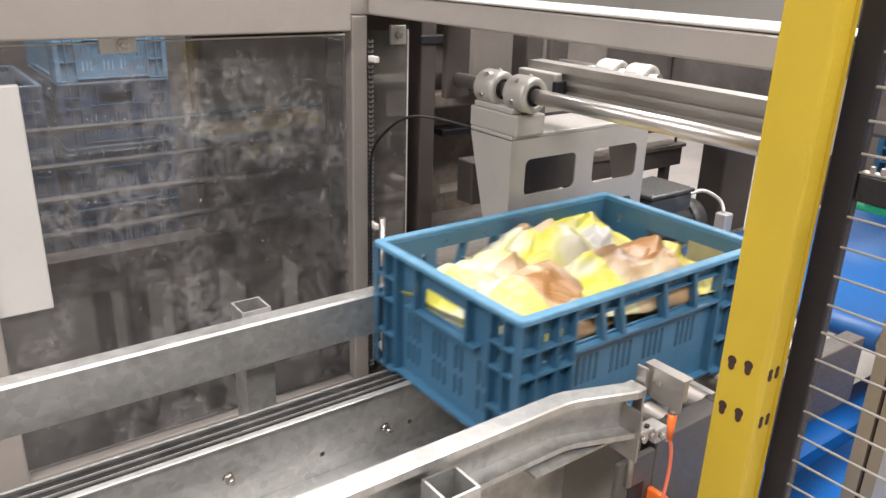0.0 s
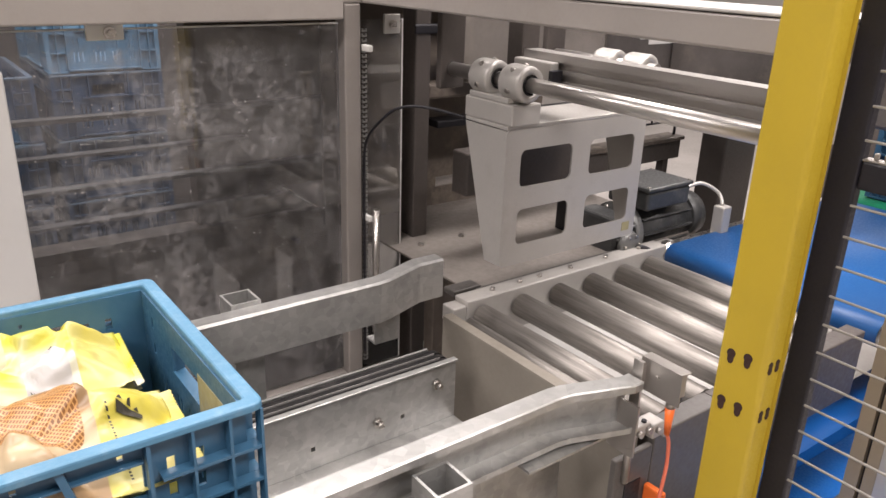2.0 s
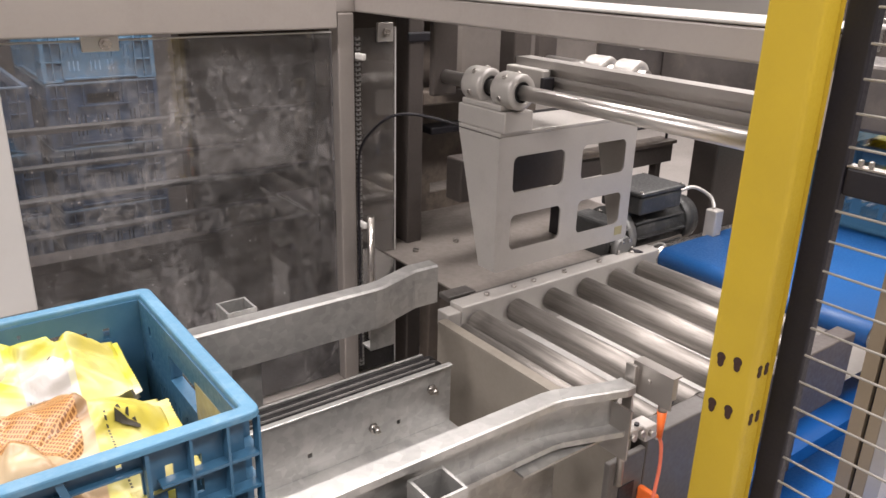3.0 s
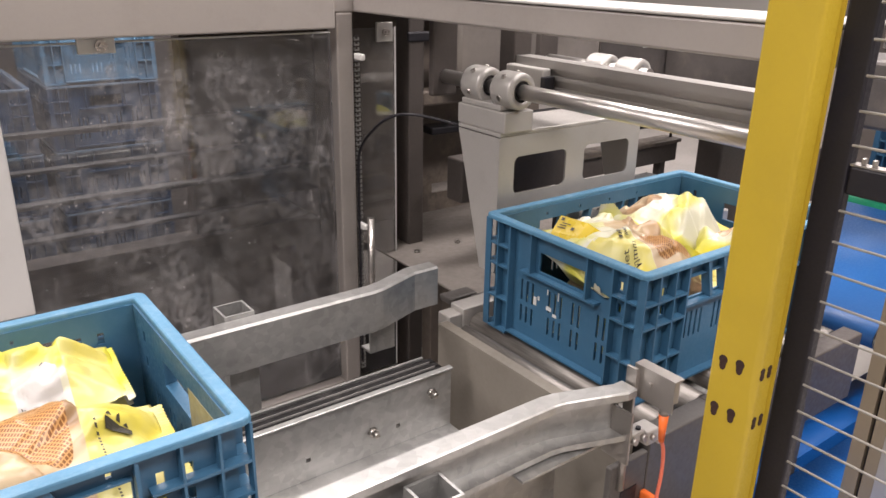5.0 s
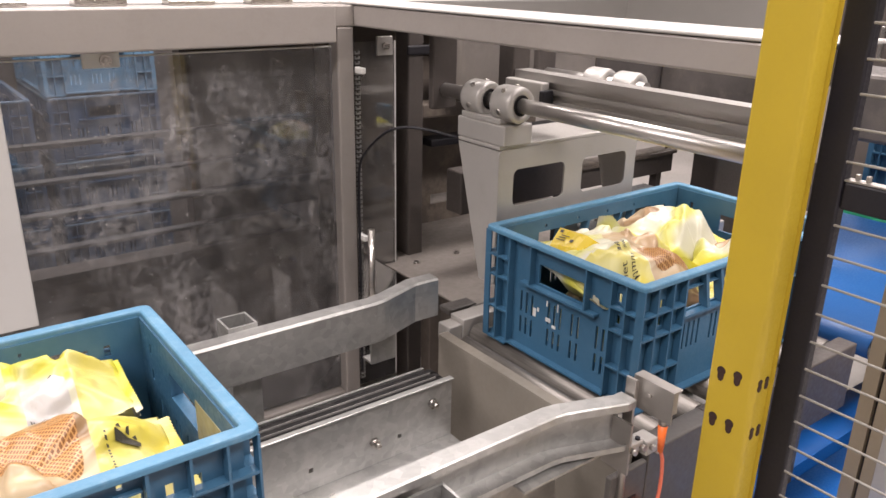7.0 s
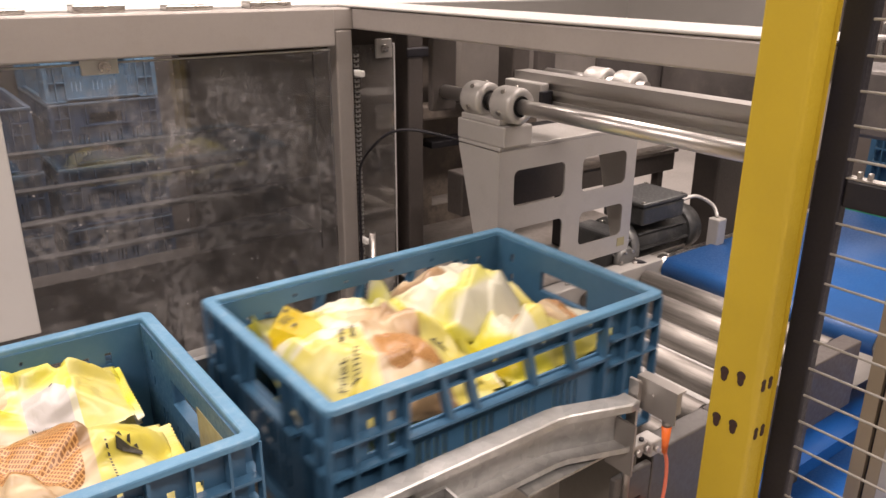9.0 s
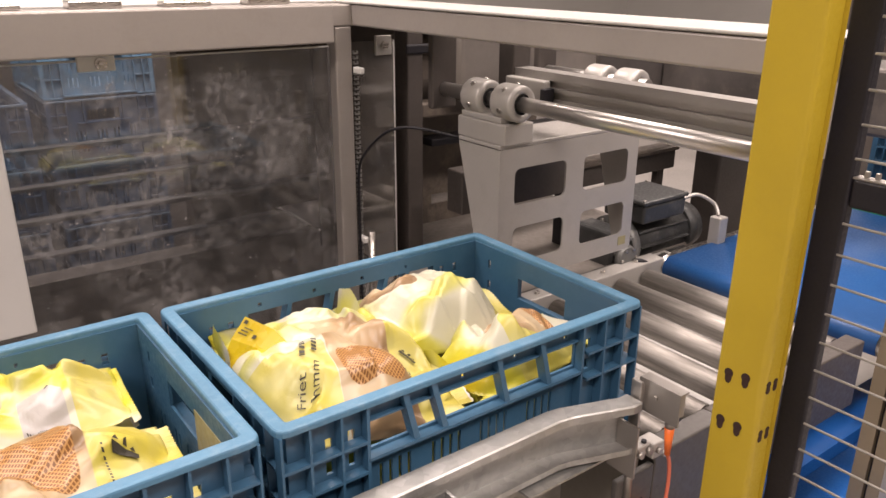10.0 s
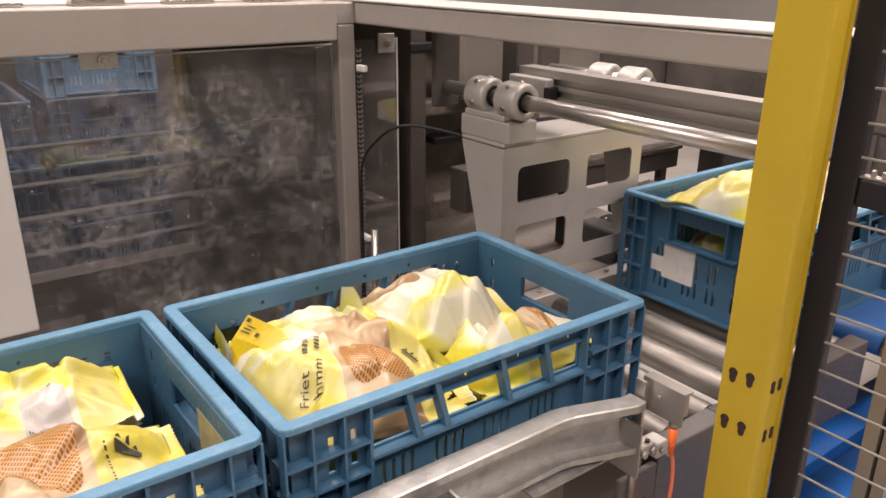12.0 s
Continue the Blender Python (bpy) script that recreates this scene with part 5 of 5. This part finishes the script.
sheet = [[(-0.255, 0.075, 0.190), (-0.246, 0.030, 0.192), (-0.250, -0.030, 0.185)], [(-0.238, 0.078, 0.222), (-0.220, 0.030, 0.222), (-0.222, -0.034, 0.205)], [(-0.215, 0.078, 0.250), (-0.196, 0.026, 0.245), (-0.185, -0.030, 0.226)]]
for up in (0.0, 0.0014):
    grid = [[flap.verts.new(back @ Vector((x - up, y - up, z + up))) for x, y, z in row] for row in sheet]
    for r0, r1 in zip(grid, grid[1:]):
        for i in (0, 1):
            flap.faces.new((r0[i], r0[i + 1], r1[i + 1], r1[i]))
    if up:
        rim = [low[0][0], low[0][1], low[0][2], low[1][2], low[2][2], low[2][1], low[2][0], low[1][0]]
        top = [grid[0][0], grid[0][1], grid[0][2], grid[1][2], grid[2][2], grid[2][1], grid[2][0], grid[1][0]]
        for i in range(8):
            flap.faces.new((rim[i], rim[(i + 1) % 8], top[(i + 1) % 8], top[i]))
    low = grid
part("folded_flap", flap, plain_film, bag, "folded yellow flap of the film")
print_flap = bmesh.new()
for f0, f1, g0, g1 in ((0.10, 0.42, 0.30, 0.36), (0.14, 0.40, 0.44, 0.50), (0.20, 0.50, 0.58, 0.63), (0.60, 0.72, 0.30, 0.48), (0.08, 0.20, 0.74, 0.90)):
    quad = []
    for f, g in ((f0, g0), (f1, g0), (f1, g1), (f0, g1)):
        a, c = Vector(sheet[1][0]).lerp(Vector(sheet[1][1]), f), Vector(sheet[2][0]).lerp(Vector(sheet[2][1]), f)
        quad.append(print_flap.verts.new(back @ (a.lerp(c, g) + Vector((-0.0026, -0.0026, 0.0026)))))
    print_flap.faces.new(quad)
part("printed_line", print_flap, ink, bag, "small dark print")
bag = load("F", make_bag("pale yellow film bag of potatoes lying on top", film_b, 0.25, 0.20, 0.086, 7.0, (100, 12), (0.055, 0.022)), pose(0.080, 0.066, 0.140, 6, 1, -6))
bag = load("F", make_bag("yellow film bag with potatoes printed on its end", film_c, 0.24, 0.165, 0.085, 8.0, (98, 25), (0.046, 0.024)), pose(0.136, -0.085, 0.114, -4, -4, 2))
emblem(bag, 0.085, 0.050, -30, 0.6)
load("F", make_bag("yellow film bag of potatoes under the others", film_c, 0.27, 0.33, 0.11, 9.0), pose(-0.11, 0.0, 0.011, 0, 0, 90))
load("F", make_bag("yellow film bag of potatoes under the others", film_d, 0.27, 0.28, 0.11, 10.0), pose(0.115, 0.0, 0.011, 0, 0, 90))
# crate of the third run
load("I", make_bag("yellow film bag of potatoes bulging over the rim", film_f, 0.29, 0.32, 0.12, 11.0, (45, 10), (0.045, 0.02)), pose(-0.125, 0.0, 0.168, 0, 2, 6))
load("I", make_bag("yellow film bag of potatoes bulging over the rim", film_d, 0.32, 0.28, 0.13, 12.0, (20, 10)), pose(0.13, 0.0, 0.150, 0, 0, 90))
load("I", make_bag("yellow film bag of potatoes under the others", film_c, 0.27, 0.33, 0.15, 13.0), pose(-0.11, 0.0, 0.011, 0, 0, 90))
load("I", make_bag("yellow film bag of potatoes under the others", film_b, 0.27, 0.28, 0.15, 14.0), pose(0.115, 0.0, 0.011, 0, 0, 90))

# stacks of empty crates behind the machine
far_crate = make_crate("old dark blue empty crate in a far stack", stack_blue, stack_rim)
far_crate.matrix_basis = pose(0.13, 2.50, 0.275, 0, 0, 90)
for i in (1, 2):
    copy_thing(far_crate, pose(0.13, 2.50, 0.275 + 0.24 * i, 0, 0, 90))
for i in range(3):
    copy_thing(far_crate, pose(-0.32 + 0.008 * (i % 2), 2.50, 0.275 + 0.24 * i, 0, 0, 90))
# top crate coloured as if lit, unlike the dark ones below it
top_crate = make_crate("empty blue crate on top of a far stack, coloured paler as if lit", lit_far_blue, lit_far_blue)
top_crate.matrix_basis = pose(0.13, 2.50, 0.275 + 0.72, 0, 0, 90)
for tx in (0.13, -0.32):
    trolley = thing("crate_trolley", "dark low trolley under a far crate stack", "trolley", "trolleys under the stacks", "", pose(tx, 2.5, 0))
    part("deck", soft_box(-0.21, 0.21, -0.31, 0.31, 0.235, 0.2745, 0.004), machine_dark, trolley)
    for x in (-0.18, 0.18):
        for y in (-0.28, 0.28):
            part("leg", boxes((x - 0.02, x + 0.02, y - 0.02, y + 0.02, 0.0, 0.2345)), machine_dark, trolley)

# ---- what moves: seconds, place along the line, place across it ----
BELT = 0.7497
RUNS = {
    "E": [(0, 0.352, 0.020), (0.5, 0.106, 0.012), (1.0, -0.172, 0.006), (1.5, -0.450, 0.006), (1.7, -0.566, 0.004), (1.8, -0.612, 0.006), (2.0, -0.614, 0.008), (12, -0.614, 0.004)],
    "F": [(0, 2.185, 0.02), (2.75, 2.185, 0.02), (3.1, 1.66, 0.02), (3.4, 1.285, 0.025), (3.9, 1.060, 0.025), (4.6, 0.645, 0.022), (4.8, 0.642, 0.022), (7.7, 0.642, 0.022), (8.1, 0.520, 0.018), (8.8, 0.165, 0.002), (9.0, 0.059, 0.002), (9.2, 0.0, 0.0), (12, 0.0, 0.0)],
    "I": [(0, 2.95, 0.02), (2.75, 2.95, 0.02), (4.0, 2.185, 0.02), (10.85, 2.185, 0.02), (11.2, 1.66, 0.02), (11.5, 1.272, 0.025), (12, 1.036, 0.03)],
}


def height(x):
    """The bed is a little higher on the blue belt than on the belts of the conveyor."""
    return BELT + 0.0148 * min(1, max(0, (x - 1.00) / 0.30))


def motions():
    for crate, key in ((crate_e, "E"), (crate_f, "F"), (crate_i, "I")):
        walk(crate, [(t, pose(x, y, height(x))) for t, x, y in RUNS[key]])
    for key, bag, m in LOAD:
        walk(bag, [(t, pose(x, y, height(x)) @ m) for t, x, y in RUNS[key]])


motions()
